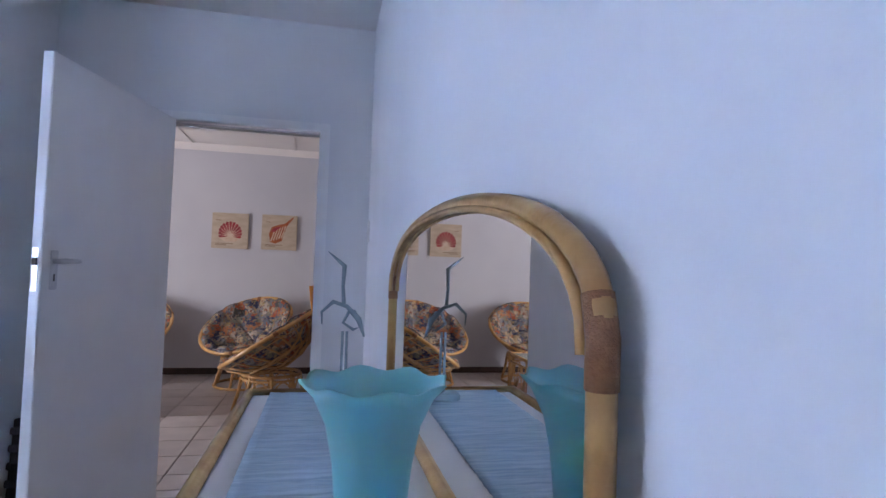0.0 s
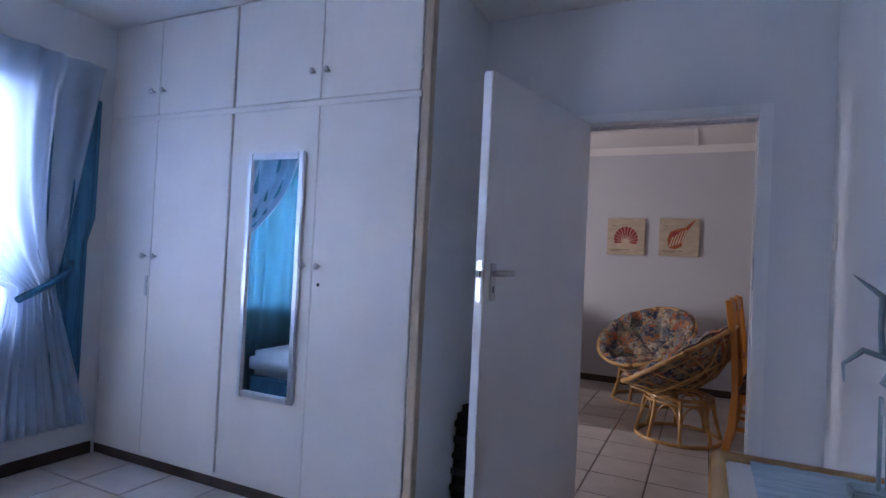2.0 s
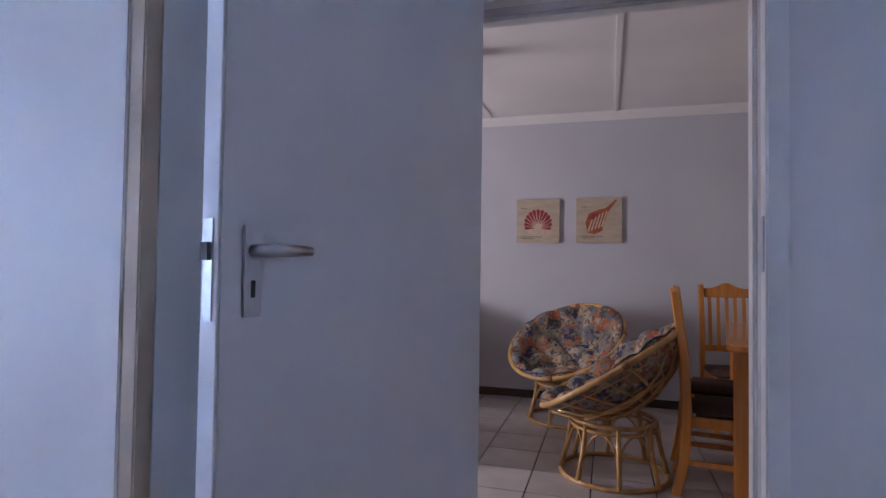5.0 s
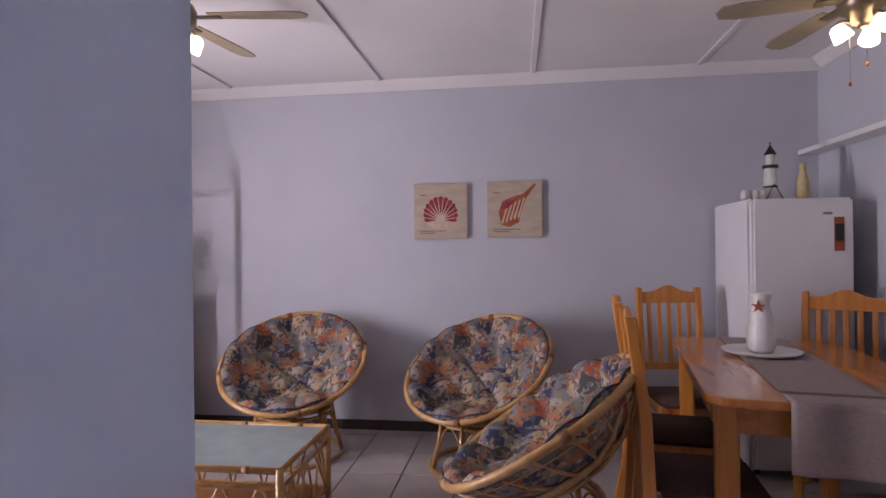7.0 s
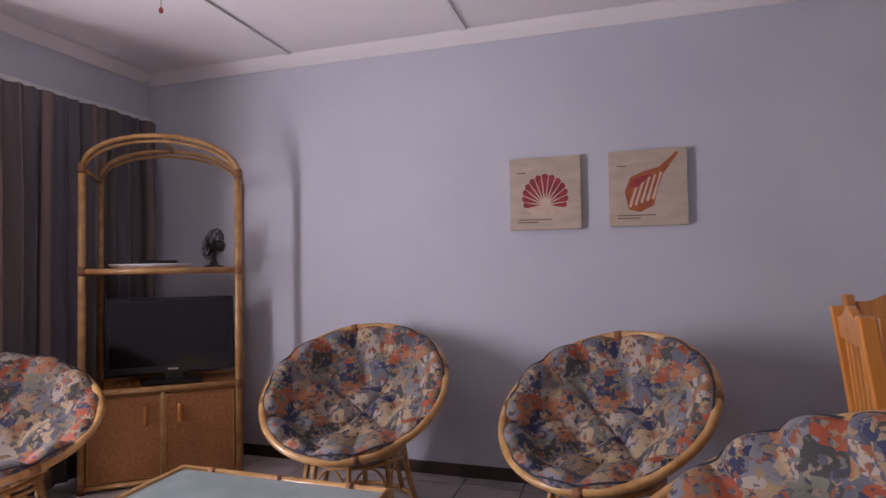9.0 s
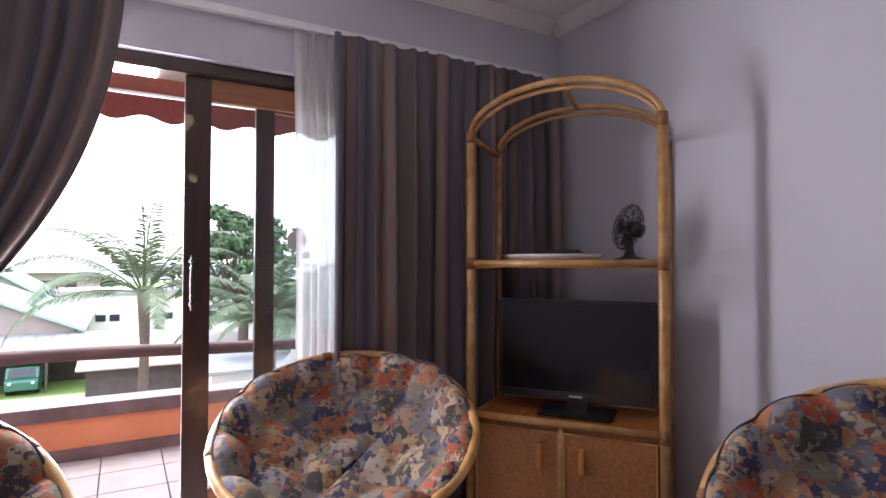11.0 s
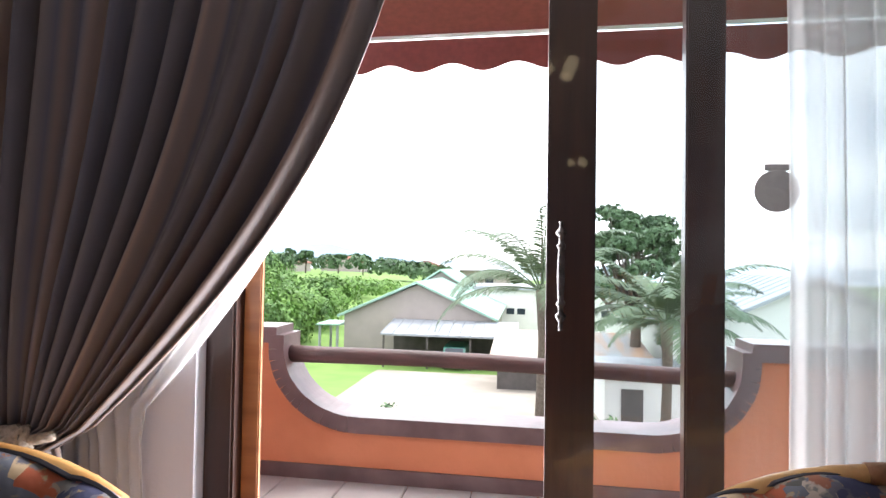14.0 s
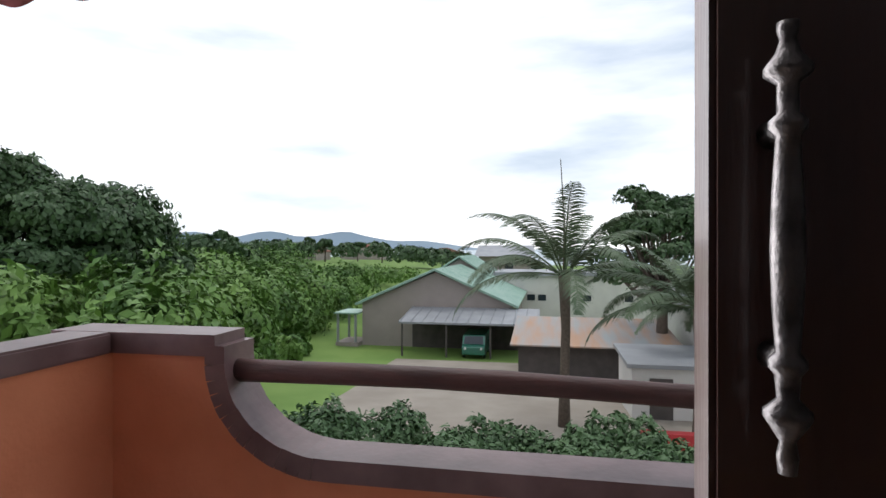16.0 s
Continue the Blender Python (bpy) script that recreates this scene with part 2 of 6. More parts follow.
def patchwork(name):
    """Printed patchwork cloth: cells of slate, rust, sand, navy and olive with small motifs."""
    m = bpy.data.materials.new(name)
    m.use_nodes = True
    n, l = m.node_tree.nodes, m.node_tree.links
    p = n["Principled BSDF"]
    p.inputs["Roughness"].default_value = 0.9
    co = n.new("ShaderNodeTexCoord")
    wob = n.new("ShaderNodeTexNoise")
    wob.inputs["Scale"].default_value = 6
    add = n.new("ShaderNodeMixRGB")
    add.blend_type, add.inputs["Fac"].default_value = "ADD", 0.05
    l.new(co.outputs["Object"], wob.inputs["Vector"])
    l.new(co.outputs["Object"], add.inputs["Color1"])
    l.new(wob.outputs["Color"], add.inputs["Color2"])

    def cells(scale, stops):
        v = n.new("ShaderNodeTexVoronoi")
        v.distance = "CHEBYCHEV"
        v.inputs["Scale"].default_value = scale
        l.new(add.outputs["Color"], v.inputs["Vector"])
        sp = n.new("ShaderNodeSeparateColor")
        l.new(v.outputs["Color"], sp.inputs["Color"])
        r = n.new("ShaderNodeValToRGB")
        r.color_ramp.interpolation = "CONSTANT"
        e = r.color_ramp.elements
        e[0].position, e[0].color = 0, (*stops[0], 1)
        e[1].position, e[1].color = 1 / len(stops), (*stops[1], 1)
        for i, c in enumerate(stops[2:], 2):
            e.new(i / len(stops)).color = (*c, 1)
        l.new(sp.outputs["Red"], r.inputs["Fac"])
        return v, sp, r

    big = cells(12.5, [(0.11, 0.12, 0.15), (0.30, 0.20, 0.12), (0.17, 0.165, 0.13), (0.035, 0.04, 0.09), (0.33, 0.08, 0.035), (0.42, 0.31, 0.19), (0.20, 0.20, 0.22), (0.34, 0.14, 0.065), (0.06, 0.06, 0.055), (0.38, 0.32, 0.27)])
    small = cells(42, [(0.26, 0.21, 0.16), (0.06, 0.06, 0.09), (0.24, 0.09, 0.05), (0.15, 0.15, 0.145), (0.30, 0.22, 0.11), (0.10, 0.10, 0.13)])
    motif = n.new("ShaderNodeTexNoise")
    motif.inputs["Scale"].default_value, motif.inputs["Detail"].default_value = 34, 3
    l.new(co.outputs["Object"], motif.inputs["Vector"])
    mr = n.new("ShaderNodeValToRGB")
    mr.color_ramp.elements[0].position, mr.color_ramp.elements[1].position = 0.50, 0.55
    l.new(motif.outputs["Fac"], mr.inputs["Fac"])
    mx = n.new("ShaderNodeMixRGB")
    l.new(mr.outputs["Color"], mx.inputs["Fac"])
    l.new(big[2].outputs["Color"], mx.inputs["Color1"])
    l.new(small[2].outputs["Color"], mx.inputs["Color2"])
    l.new(mx.outputs["Color"], p.inputs["Base Color"])
    bn = n.new("ShaderNodeTexNoise")
    bn.inputs["Scale"].default_value = 30
    bp = n.new("ShaderNodeBump")
    bp.inputs["Strength"].default_value, bp.inputs["Distance"].default_value = 0.35, 0.012
    l.new(co.outputs["Object"], bn.inputs["Vector"])
    l.new(bn.outputs["Fac"], bp.inputs["Height"])
    l.new(bp.outputs["Normal"], p.inputs["Normal"])
    return m


M_PATCH = patchwork("patchwork_print_cotton")


# ---- mesh helpers ----
class Shape:
    """Vertices and faces gathered for one mesh."""

    def __init__(self):
        self.v, self.f = [], []

    def add(self, verts, faces):
        k = len(self.v)
        self.v += [tuple(p) for p in verts]
        self.f += [tuple(i + k for i in q) for q in faces]
        return self

    def box(self, a, b, m=None, bev=0.0):
        (x0, y0, z0), (x1, y1, z1) = a, b
        if bev:
            bm = bmesh.new()
            bmesh.ops.create_cube(bm, size=1)
            for q in bm.verts:
                q.co = ((x0 + x1) / 2 + q.co.x * (x1 - x0), (y0 + y1) / 2 + q.co.y * (y1 - y0), (z0 + z1) / 2 + q.co.z * (z1 - z0))
            bmesh.ops.bevel(bm, geom=bm.edges[:], offset=bev, segments=2, affect="EDGES")
            bm.verts.index_update()
            vs = [q.co.copy() for q in bm.verts]
            fs = [[q.index for q in g.verts] for g in bm.faces]
            bm.free()
        else:
            vs = [Vector(p) for p in ((x0, y0, z0), (x1, y0, z0), (x1, y1, z0), (x0, y1, z0), (x0, y0, z1), (x1, y0, z1), (x1, y1, z1), (x0, y1, z1))]
            fs = [(3, 2, 1, 0), (4, 5, 6, 7), (0, 1, 5, 4), (1, 2, 6, 5), (2, 3, 7, 6), (3, 0, 4, 7)]
        if m is not None:
            vs = [m @ q for q in vs]
        return self.add(vs, fs)

    def tube(self, pts, r, n=8, closed=False):
        pts = [Vector(p) for p in pts]
        rs = r if isinstance(r, (list, tuple)) else [r] * len(pts)
        vs, fs, k, up = [], [], len(pts), None
        for i, p in enumerate(pts):
            d = pts[(i + 1) % k] - pts[i - 1] if closed or 0 < i < k - 1 else (pts[1] - pts[0] if i == 0 else pts[-1] - pts[-2])
            d.normalize()
            if up is None:
                up = Vector((0, 0, 1)) if abs(d.z) < 0.9 else Vector((1, 0, 0))
            a = (up - d * up.dot(d)).normalized()
            up, b = a, d.cross(a)
            vs += [p + (a * math.cos(j * math.tau / n) + b * math.sin(j * math.tau / n)) * rs[i] for j in range(n)]
        for i in range(k if closed else k - 1):
            for j in range(n):
                i2, j2 = (i + 1) % k, (j + 1) % n
                fs.append((i * n + j, i * n + j2, i2 * n + j2, i2 * n + j))
        if not closed:
            fs += [tuple(range(n))[::-1], tuple(range((k - 1) * n, k * n))]
        return self.add(vs, fs)

    def lathe(self, profile, n=24, m=None):
        vs, fs = [], []
        for r, z in profile:
            vs += [Vector((r * math.cos(j * math.tau / n), r * math.sin(j * math.tau / n), z)) for j in range(n)]
        for i in range(len(profile) - 1):
            for j in range(n):
                j2 = (j + 1) % n
                fs.append((i * n + j, i * n + j2, (i + 1) * n + j2, (i + 1) * n + j))
        if profile[0][0] > 1e-4:
            fs.append(tuple(range(n))[::-1])
        if profile[-1][0] > 1e-4:
            fs.append(tuple(range((len(profile) - 1) * n, len(profile) * n)))
        if m is not None:
            vs = [m @ q for q in vs]
        return self.add(vs, fs)

    def prism(self, outline, z0, z1, m=None):
        k = len(outline)
        vs = [Vector((x, y, z0)) for x, y in outline] + [Vector((x, y, z1)) for x, y in outline]
        fs = [tuple(range(k))[::-1], tuple(range(k, 2 * k))] + [(i, (i + 1) % k, k + (i + 1) % k, k + i) for i in range(k)]
        if m is not None:
            vs = [m @ q for q in vs]
        return self.add(vs, fs)

    def grid(self, fn, nu, nv):
        vs = [fn(i / nu, j / nv) for j in range(nv + 1) for i in range(nu + 1)]
        fs = [(j * (nu + 1) + i, j * (nu + 1) + i + 1, (j + 1) * (nu + 1) + i + 1, (j + 1) * (nu + 1) + i) for j in range(nv) for i in range(nu)]
        return self.add(vs, fs)

    def make(self, name, material, parent=None, smooth=False, label="", bevel=0.0, thick=0.0, m=None):
        me = bpy.data.meshes.new(name)
        me.from_pydata([tuple(p) for p in self.v], [], self.f)
        me.update()
        if smooth:
            me.polygons.foreach_set("use_smooth", [True] * len(me.polygons))
        me.materials.append(material)
        ob = new(name, me)
        if parent is not None:
            ob.parent = parent
        if m is not None:
            ob.matrix_basis = m
        if bevel:
            b = ob.modifiers.new("edges", "BEVEL")
            b.width, b.segments, b.limit_method = bevel, 2, "ANGLE"
        if thick:
            so = ob.modifiers.new("thickness", "SOLIDIFY")
            so.thickness, so.offset = thick, 0
        if label:
            ob["label"] = label
        return ob


def thing(name, m, label, category, group="", kind=""):
    ob = new(name)
    ob.empty_display_size = 0.1
    ob.matrix_basis = m
    return tagged(ob, label, category, group, kind)


def slab(name, a, b, material, label="", category="", bevel=0.0):
    return tagged(Shape().box(a, b).make(name, material, bevel=bevel), label, category, kind="structure")


def arc(cx, cy, r, a0, a1, n):
    return [(cx + r * math.cos(radians(a0 + (a1 - a0) * i / n)), cy + r * math.sin(radians(a0 + (a1 - a0) * i / n))) for i in range(n + 1)]

# ---- building ----
H = 2.70
DY0, DY1 = 2.29, 2.46          # the wall between bedroom and living room
DX0, DX1, DZ = -0.19, 0.735, 2.08  # its doorway
slab("floor_slab", (-3.42, -2.75, -0.16), (2.5, 6.15, -0.012), M_GROUT, "dark grouted screed under the floor tiles", "floor")
slab("ceiling", (-3.42, -2.75, H), (2.5, 6.15, H + 0.15), M_CEIL, "white painted ceiling boards", "ceiling")
slab("wall_north", (-3.42, 6.0, -0.16), (2.5, 6.15, H), M_WALL, "lilac-grey painted plaster wall", "wall")
slab("wall_east_living", (2.36, DY1, -0.012), (2.5, 6.0, H), M_WALL, "lilac-grey painted plaster wall", "wall")
slab("wall_south", (-2.95, -2.75, -0.012), (1.02, -2.6, H), M_BWALL, "pale blue painted bedroom wall", "wall")
slab("wall_east_bedroom", (1.02, -2.6, -0.012), (1.16, DY0, H), M_BWALL, "pale blue painted bedroom wall", "wall")


def wall_with_hole(name, axis, a, b, lo, hi, hole, material, label):
    """A wall along an axis (0: x, 1: y), from lo to hi, a..b thick, with a hole (from, to, bottom, top)."""
    s = Shape()
    p, q, z0, z1 = hole

    def piece(u0, u1, w0, w1):
        if u1 - u0 > 1e-4 and w1 - w0 > 1e-4:
            s.box((u0, a, w0), (u1, b, w1)) if axis == 0 else s.box((a, u0, w0), (b, u1, w1))

    piece(lo, p, -0.012, H)
    piece(q, hi, -0.012, H)
    piece(p, q, z1, H)
    piece(p, q, -0.012, z0)
    return tagged(s.make(name, material), label, "wall", kind="structure")


# dividing wall in two skins, so that each room keeps its own colour
wall_with_hole("wall_divider_bedroom", 0, DY0, DY0 + 0.065, -3.2, 1.02, (DX0, DX1, -0.012, DZ), M_BWALL, "pale blue painted bedroom wall with a doorway")
wall_with_hole("wall_divider_living", 0, DY0 + 0.065, DY1, -3.2, 2.36, (DX0, DX1, -0.012, DZ), M_WALL, "lilac-grey painted wall with a doorway")
SY0, SY1, SZ = 3.17, 5.35, 2.14
wall_with_hole("wall_west_living", 1, -3.42, -3.2, DY1, 6.0, (SY0, SY1, -0.012, SZ), M_WALL, "lilac-grey painted wall with a sliding door opening")
# the window hole runs on southward, unseen, only to spread the light
wall_with_hole("wall_west_bedroom", 1, -3.2, -2.95, -2.6, DY0, (-1.7, 1.1, 0.85, 2.15), M_BWALL, "pale blue painted bedroom wall with a window")

# door frame of the bedroom door
fr = thing("door_frame", pose(0, 0, 0), "cream-white painted steel door frame in the dividing wall", "door frame", kind="structure")
s = Shape()
for x0, x1 in ((DX0 - 0.045, DX0 + 0.012), (DX1 - 0.012, DX1 + 0.045)):
    s.box((x0, DY0 - 0.014, -0.012), (x1, DY0 + 0.045, DZ + 0.04), bev=0.006)
    s.box((x0, DY1 - 0.045, -0.012), (x1, DY1 + 0.014, DZ + 0.04), bev=0.006)
s.make("jamb", M_TRIM, fr)
s = Shape().box((DX0 + 0.012, DY0 - 0.014, DZ - 0.012), (DX1 - 0.012, DY0 + 0.045, DZ + 0.04), bev=0.006)
s.box((DX0 + 0.012, DY1 - 0.045, DZ - 0.012), (DX1 - 0.012, DY1 + 0.014, DZ + 0.04), bev=0.006)
s.make("head", M_TRIM, fr)
Shape().box((DX1 - 0.016, DY0 + 0.0, 1.25), (DX1 - 0.012, DY0 + 0.035, 1.4), bev=0.001).make("strike_plate", M_CHROME, fr)

# open bedroom door leaf
leaf_a, leaf_b = Vector((-0.064, 2.268)), Vector((-0.27, 1.35))
ang = math.degrees(math.atan2(leaf_b.y - leaf_a.y, leaf_b.x - leaf_a.x))
W = (leaf_b - leaf_a).length
door = thing("door_1", pose(leaf_a.x, leaf_a.y, 0, 0, 0, ang), "flush grey-white painted interior door standing open", "door", kind="structure")
Shape().box((0, -0.02, 0.01), (W, 0.02, 2.07), bev=0.003).make("leaf", M_DOOR, door)
Shape().box((W + 0.0005, -0.019, 0.012), (W + 0.003, 0.019, 2.068), bev=0.001).make("lock_edge", M_TRIM, door)
Shape().box((W + 0.0035, -0.011, 1.165), (W + 0.006, 0.011, 1.325), bev=0.001).make("lock_plate", M_CHROME, door)
Shape().box((W + 0.0065, -0.008, 1.26), (W + 0.014, 0.008, 1.288)).make("latch", M_TVB, door)
for sy in (1, -1):
    s = Shape().box((W - 0.082, sy * 0.0205, 1.168), (W - 0.042, sy * 0.0255, 1.318), bev=0.002)
    s.make("handle_plate", M_CHROME, door)
    s = Shape().tube([(W - 0.062, sy * 0.024, 1.276), (W - 0.062, sy * 0.05, 1.276), (W - 0.076, sy * 0.056, 1.277), (W - 0.166, sy * 0.054, 1.278)], [0.011, 0.011, 0.012, 0.008], 10)
    s.make("lever_handle", M_CHROME, door, smooth=True)
    Shape().box((W - 0.0665, sy * 0.0257, 1.20), (W - 0.0575, sy * 0.0263, 1.228)).make("keyhole", M_TVB, door)

# skirtings, cornice and ceiling cover strips
for name, a, b in (("baseboard_north", (-3.2, 5.985, 0), (2.36, 6.0, 0.075)), ("baseboard_south", (-3.2, DY1, 0), (DX0 - 0.05, DY1 + 0.014, 0.075)),
                   ("baseboard_south_b", (DX1 + 0.05, DY1, 0), (2.36, DY1 + 0.014, 0.075)), ("baseboard_west", (-3.2, 5.36, 0), (-3.186, 5.985, 0.075)),
                   ("baseboard_bedroom_west", (-2.95, -2.6, 0), (-2.936, 1.6, 0.075)), ("baseboard_bedroom_north", (-0.62, DY0 - 0.014, 0), (DX0 - 0.05, DY0, 0.075))):
    slab(name, a, b, M_DARK, "dark brown skirting board", "skirting", bevel=0.004)
s = Shape()
for ax, at, lo, hi, sg in ((0, 6.0, -3.2, 2.36, -1), (0, DY1, -3.2, 2.36, 1)):
    s.prism([(0, H - 0.002), (0, H - 0.075), (sg * 0.012, H - 0.075), (sg * 0.05, H - 0.035), (sg * 0.065, H - 0.012), (sg * 0.07, H - 0.002)], lo, hi, Matrix(((0, 0, 1, 0), (1, 0, 0, at), (0, 1, 0, 0), (0, 0, 0, 1))))
for at, sg in ((-3.2, 1), (2.36, -1)):
    s.prism([(0, H - 0.002), (0, H - 0.075), (sg * 0.012, H - 0.075), (sg * 0.05, H - 0.035), (sg * 0.065, H - 0.012), (sg * 0.07, H - 0.002)], DY1 + 0.071, 5.929, Matrix(((1, 0, 0, at), (0, 0, 1, 0), (0, 1, 0, 0), (0, 0, 0, 1))))
tagged(s.make("trim_cornice", M_CEIL), "white plaster cornice along the ceiling", "cornice", kind="structure")
for x in (-1.99, -0.78, 0.385, 1.55):
    slab("trim_ceiling_strip", (x - 0.02, DY1 + 0.07, H - 0.014), (x + 0.02, 5.93, H - 0.002), M_CEIL, "white cover strip between ceiling boards", "ceiling strip", bevel=0.004)

# light switch on the bedroom wall
sw = thing("light_switch", pose(1.02, 2.2, 1.5), "white plastic light switch plate on the wall", "switch")
Shape().box((-0.008, -0.038, -0.06), (0.002, 0.038, 0.06), bev=0.003).make("plate", M_PLASTIC, sw)
Shape().box((-0.014, -0.009, -0.018), (-0.0075, 0.009, 0.018), bev=0.002).make("rocker", M_PLASTIC, sw)

# bedroom window; its unseen southern part is added to even out the light
win = thing("window_1", pose(-3.08, -0.3, 1.5), "white framed bedroom window behind voile", "window", kind="structure")
s = Shape()
for y in (-1.4, -0.48, 0.44, 1.36):
    s.box((-0.03, y, -0.65), (0.03, y + 0.04, 0.65), bev=0.004)
s.box((-0.03, -1.36, -0.65), (0.03, 1.36, -0.61)).box((-0.03, -1.36, 0.61), (0.03, 1.36, 0.65))
s.make("frame", M_TRIM, win)
g = Shape().box((-0.004, -1.36, -0.61), (0.004, 1.36, 0.61)).make("pane", M_GLASS, win)
g.visible_shadow = False

# ---- sliding door to the balcony ----
sd = thing("door_2", pose(-3.31, 0, 0), "dark mahogany sliding patio door, standing half open", "sliding door", kind="structure")
s = Shape().box((-0.075, SY0, 0), (0.075, SY0 + 0.075, SZ), bev=0.006).box((-0.075, SY1 - 0.06, 0), (0.075, SY1, SZ), bev=0.006)
s.make("jamb", M_MAHOG, sd)
Shape().box((-0.075, SY0 + 0.075, SZ - 0.06), (0.075, SY1 - 0.06, SZ), bev=0.006).make("head", M_MAHOG, sd)
Shape().box((-0.075, SY0 + 0.075, -0.008), (0.075, SY1 - 0.06, 0.028), bev=0.004).make("sill", M_MERANTI, sd)
Shape().box((0.02, SY0 + 0.0755, 0.03), (0.035, SY0 + 0.12, SZ - 0.062), bev=0.003).make("stop_bead", M_MERANTI, sd)
for x, y0, y1, st in ((0.032, 3.967, 5.22, 0.105), (-0.035, 4.275, 5.28, 0.085)):
    s = Shape().box((x - 0.02, y0, 0.03), (x + 0.02, y0 + st, SZ - 0.062), bev=0.004)
    s.box((x - 0.02, y1 - st, 0.03), (x + 0.02, y1, SZ - 0.062), bev=0.004)
    s.make("stile", M_MAHOG, sd)
    s = Shape().box((x - 0.018, y0 + st, 0.03), (x + 0.018, y1 - st, 0.30), bev=0.004).box((x - 0.018, y0 + st, SZ - 0.16), (x + 0.018, y1 - st, SZ - 0.062), bev=0.004)
    s.make("rail", M_MERANTI, sd)
    g = Shape().box((x - 0.003, y0 + st, 0.30), (x + 0.003, y1 - st, SZ - 0.16)).make("pane", M_GLASS, sd)
    g.visible_shadow = False
# turned pewter pull on the leading stile
hz = 1.185
s = Shape().lathe([(0.0, -0.118), (0.005, -0.117), (0.006, -0.108), (0.0045, -0.10), (0.009, -0.094), (0.013, -0.088), (0.013, -0.084), (0.006, -0.078), (0.007, -0.066), (0.0105, -0.062), (0.0105, -0.058), (0.0065, -0.054),
                   (0.0085, -0.03), (0.0095, 0.0), (0.0085, 0.03), (0.0065, 0.058), (0.0105, 0.062), (0.0105, 0.066), (0.006, 0.07), (0.006, 0.085), (0.013, 0.09), (0.013, 0.094), (0.007, 0.101), (0.0045, 0.108), (0.006, 0.113), (0.006, 0.117), (0.0, 0.118)], 16, pose(0.08, 3.997, hz) @ Matrix.Diagonal((0.88, 0.88, 1, 1)))
s.make("pull_handle", M_PEWTER, sd, smooth=True)
for z in (-0.06, 0.064):
    Shape().tube([(0.05, 4.0, hz + z), (0.075, 4.0, hz + z)], [0.009, 0.006], 10).make("pull_mount", M_PEWTER, sd, smooth=True)
# shell shaped sticker on the fixed pane
Shape().lathe([(0.0, -0.003), (0.045, -0.003), (0.048, 0.0), (0.045, 0.002), (0.0, 0.002)], 18, pose(-0.028, 4.47, 1.38, 0, 90, 0)).box((-0.031, 4.445, 1.425), (-0.026, 4.495, 1.44)).make("shell_sticker", M_LINEN, sd)
slab("trim_curtain_rail", (-3.2, 2.55, 2.34), (-3.16, 5.97, 2.375), M_TRIM, "white curtain rail above the sliding door", "curtain rail", bevel=0.004)


# ---- curtains ----
def cloth(name, fn, nu, nv, material, parent, thick=0.003):
    sh = Shape().grid(fn, nu, nv)
    ob = sh.make(name, material, parent, smooth=True, thick=thick)
    uvl = ob.data.uv_layers.new(name="UVMap")
    k = nu + 1
    uv = np.zeros((len(ob.data.loops), 2))
    for i, lp in enumerate(ob.data.loops):
        uv[i] = ((lp.vertex_index % k) / nu, (lp.vertex_index // k) / nv)
    uvl.data.foreach_set("uv", uv.ravel())
    return ob


def fold(u, waves, seed):
    a = u * waves * math.tau
    return math.sin(a + 0.9 * math.sin(a * 0.37 + seed)) * (0.75 + 0.25 * math.sin(a * 0.21 + seed * 2))


def right_curtain(u, v):
    y = 4.57 + (5.96 - 4.57) * u
    z = 2.33 - 2.31 * v
    amp = 0.022 + 0.022 * min(1, v * 4)
    return (-3.105 + amp * fold(u, 15, 1) + 0.008 * math.sin(v * 5 + u * 20), y + 0.012 * fold(u, 30, 3), z)


cr = thing("curtain", pose(0, 0, 0), "striped taupe and slate floor-length curtain on a rail", "curtain", "living room curtains")
cloth("cloth", right_curtain, 220, 16, M_CURT, cr)
cs = thing("sheer_curtain", pose(0, 0, 0), "white voile sheer hanging beside the sliding door", "curtain", "sheers at the sliding door")
cloth("cloth", lambda u, v: (-3.165 + 0.018 * fold(u, 7, 2), 4.40 + 0.30 * u + 0.02 * math.sin(v * 3), 2.33 - 2.31 * v), 80, 14, M_SHEER, cs, 0.0015)

TIE_Y, TIE_Z = 2.90, 0.84


def left_curtain(u, v):
    z = 2.33 - 2.31 * v
    vt = (2.33 - TIE_Z) / 2.31
    if v < vt:
        k = v / vt
        w0, w1 = 2.56, 3.74 - 0.62 * k ** 2.2 - 0.10 * k
        lo = w0 + (TIE_Y - 0.10 - w0) * k ** 3
        y = lo + (w1 - lo) * u
        z -= 0.05 * math.sin(math.pi * k) * u
    else:
        k = (v - vt) / (1 - vt)
        half = 0.10 + 0.13 * k ** 0.7
        y = TIE_Y - 0.06 + (2 * u - 1) * half
    pinch = 1 - 0.45 * math.exp(-((v - vt) / 0.12) ** 2)
    return (-3.08 + (0.03 + 0.02 * v) * pinch * fold(u, 14, 5) + 0.04 * math.exp(-((v - vt) / 0.2) ** 2), y, z)


cl = thing("curtain", pose(0, 0, 0), "striped taupe and slate curtain drawn aside with a rope tie", "curtain", "living room curtains")
cloth("cloth", left_curtain, 200, 44, M_CURT, cl)
cs2 = thing("sheer_curtain", pose(0, 0, 0), "white voile sheer gathered behind the tied curtain", "curtain", "sheers at the sliding door")


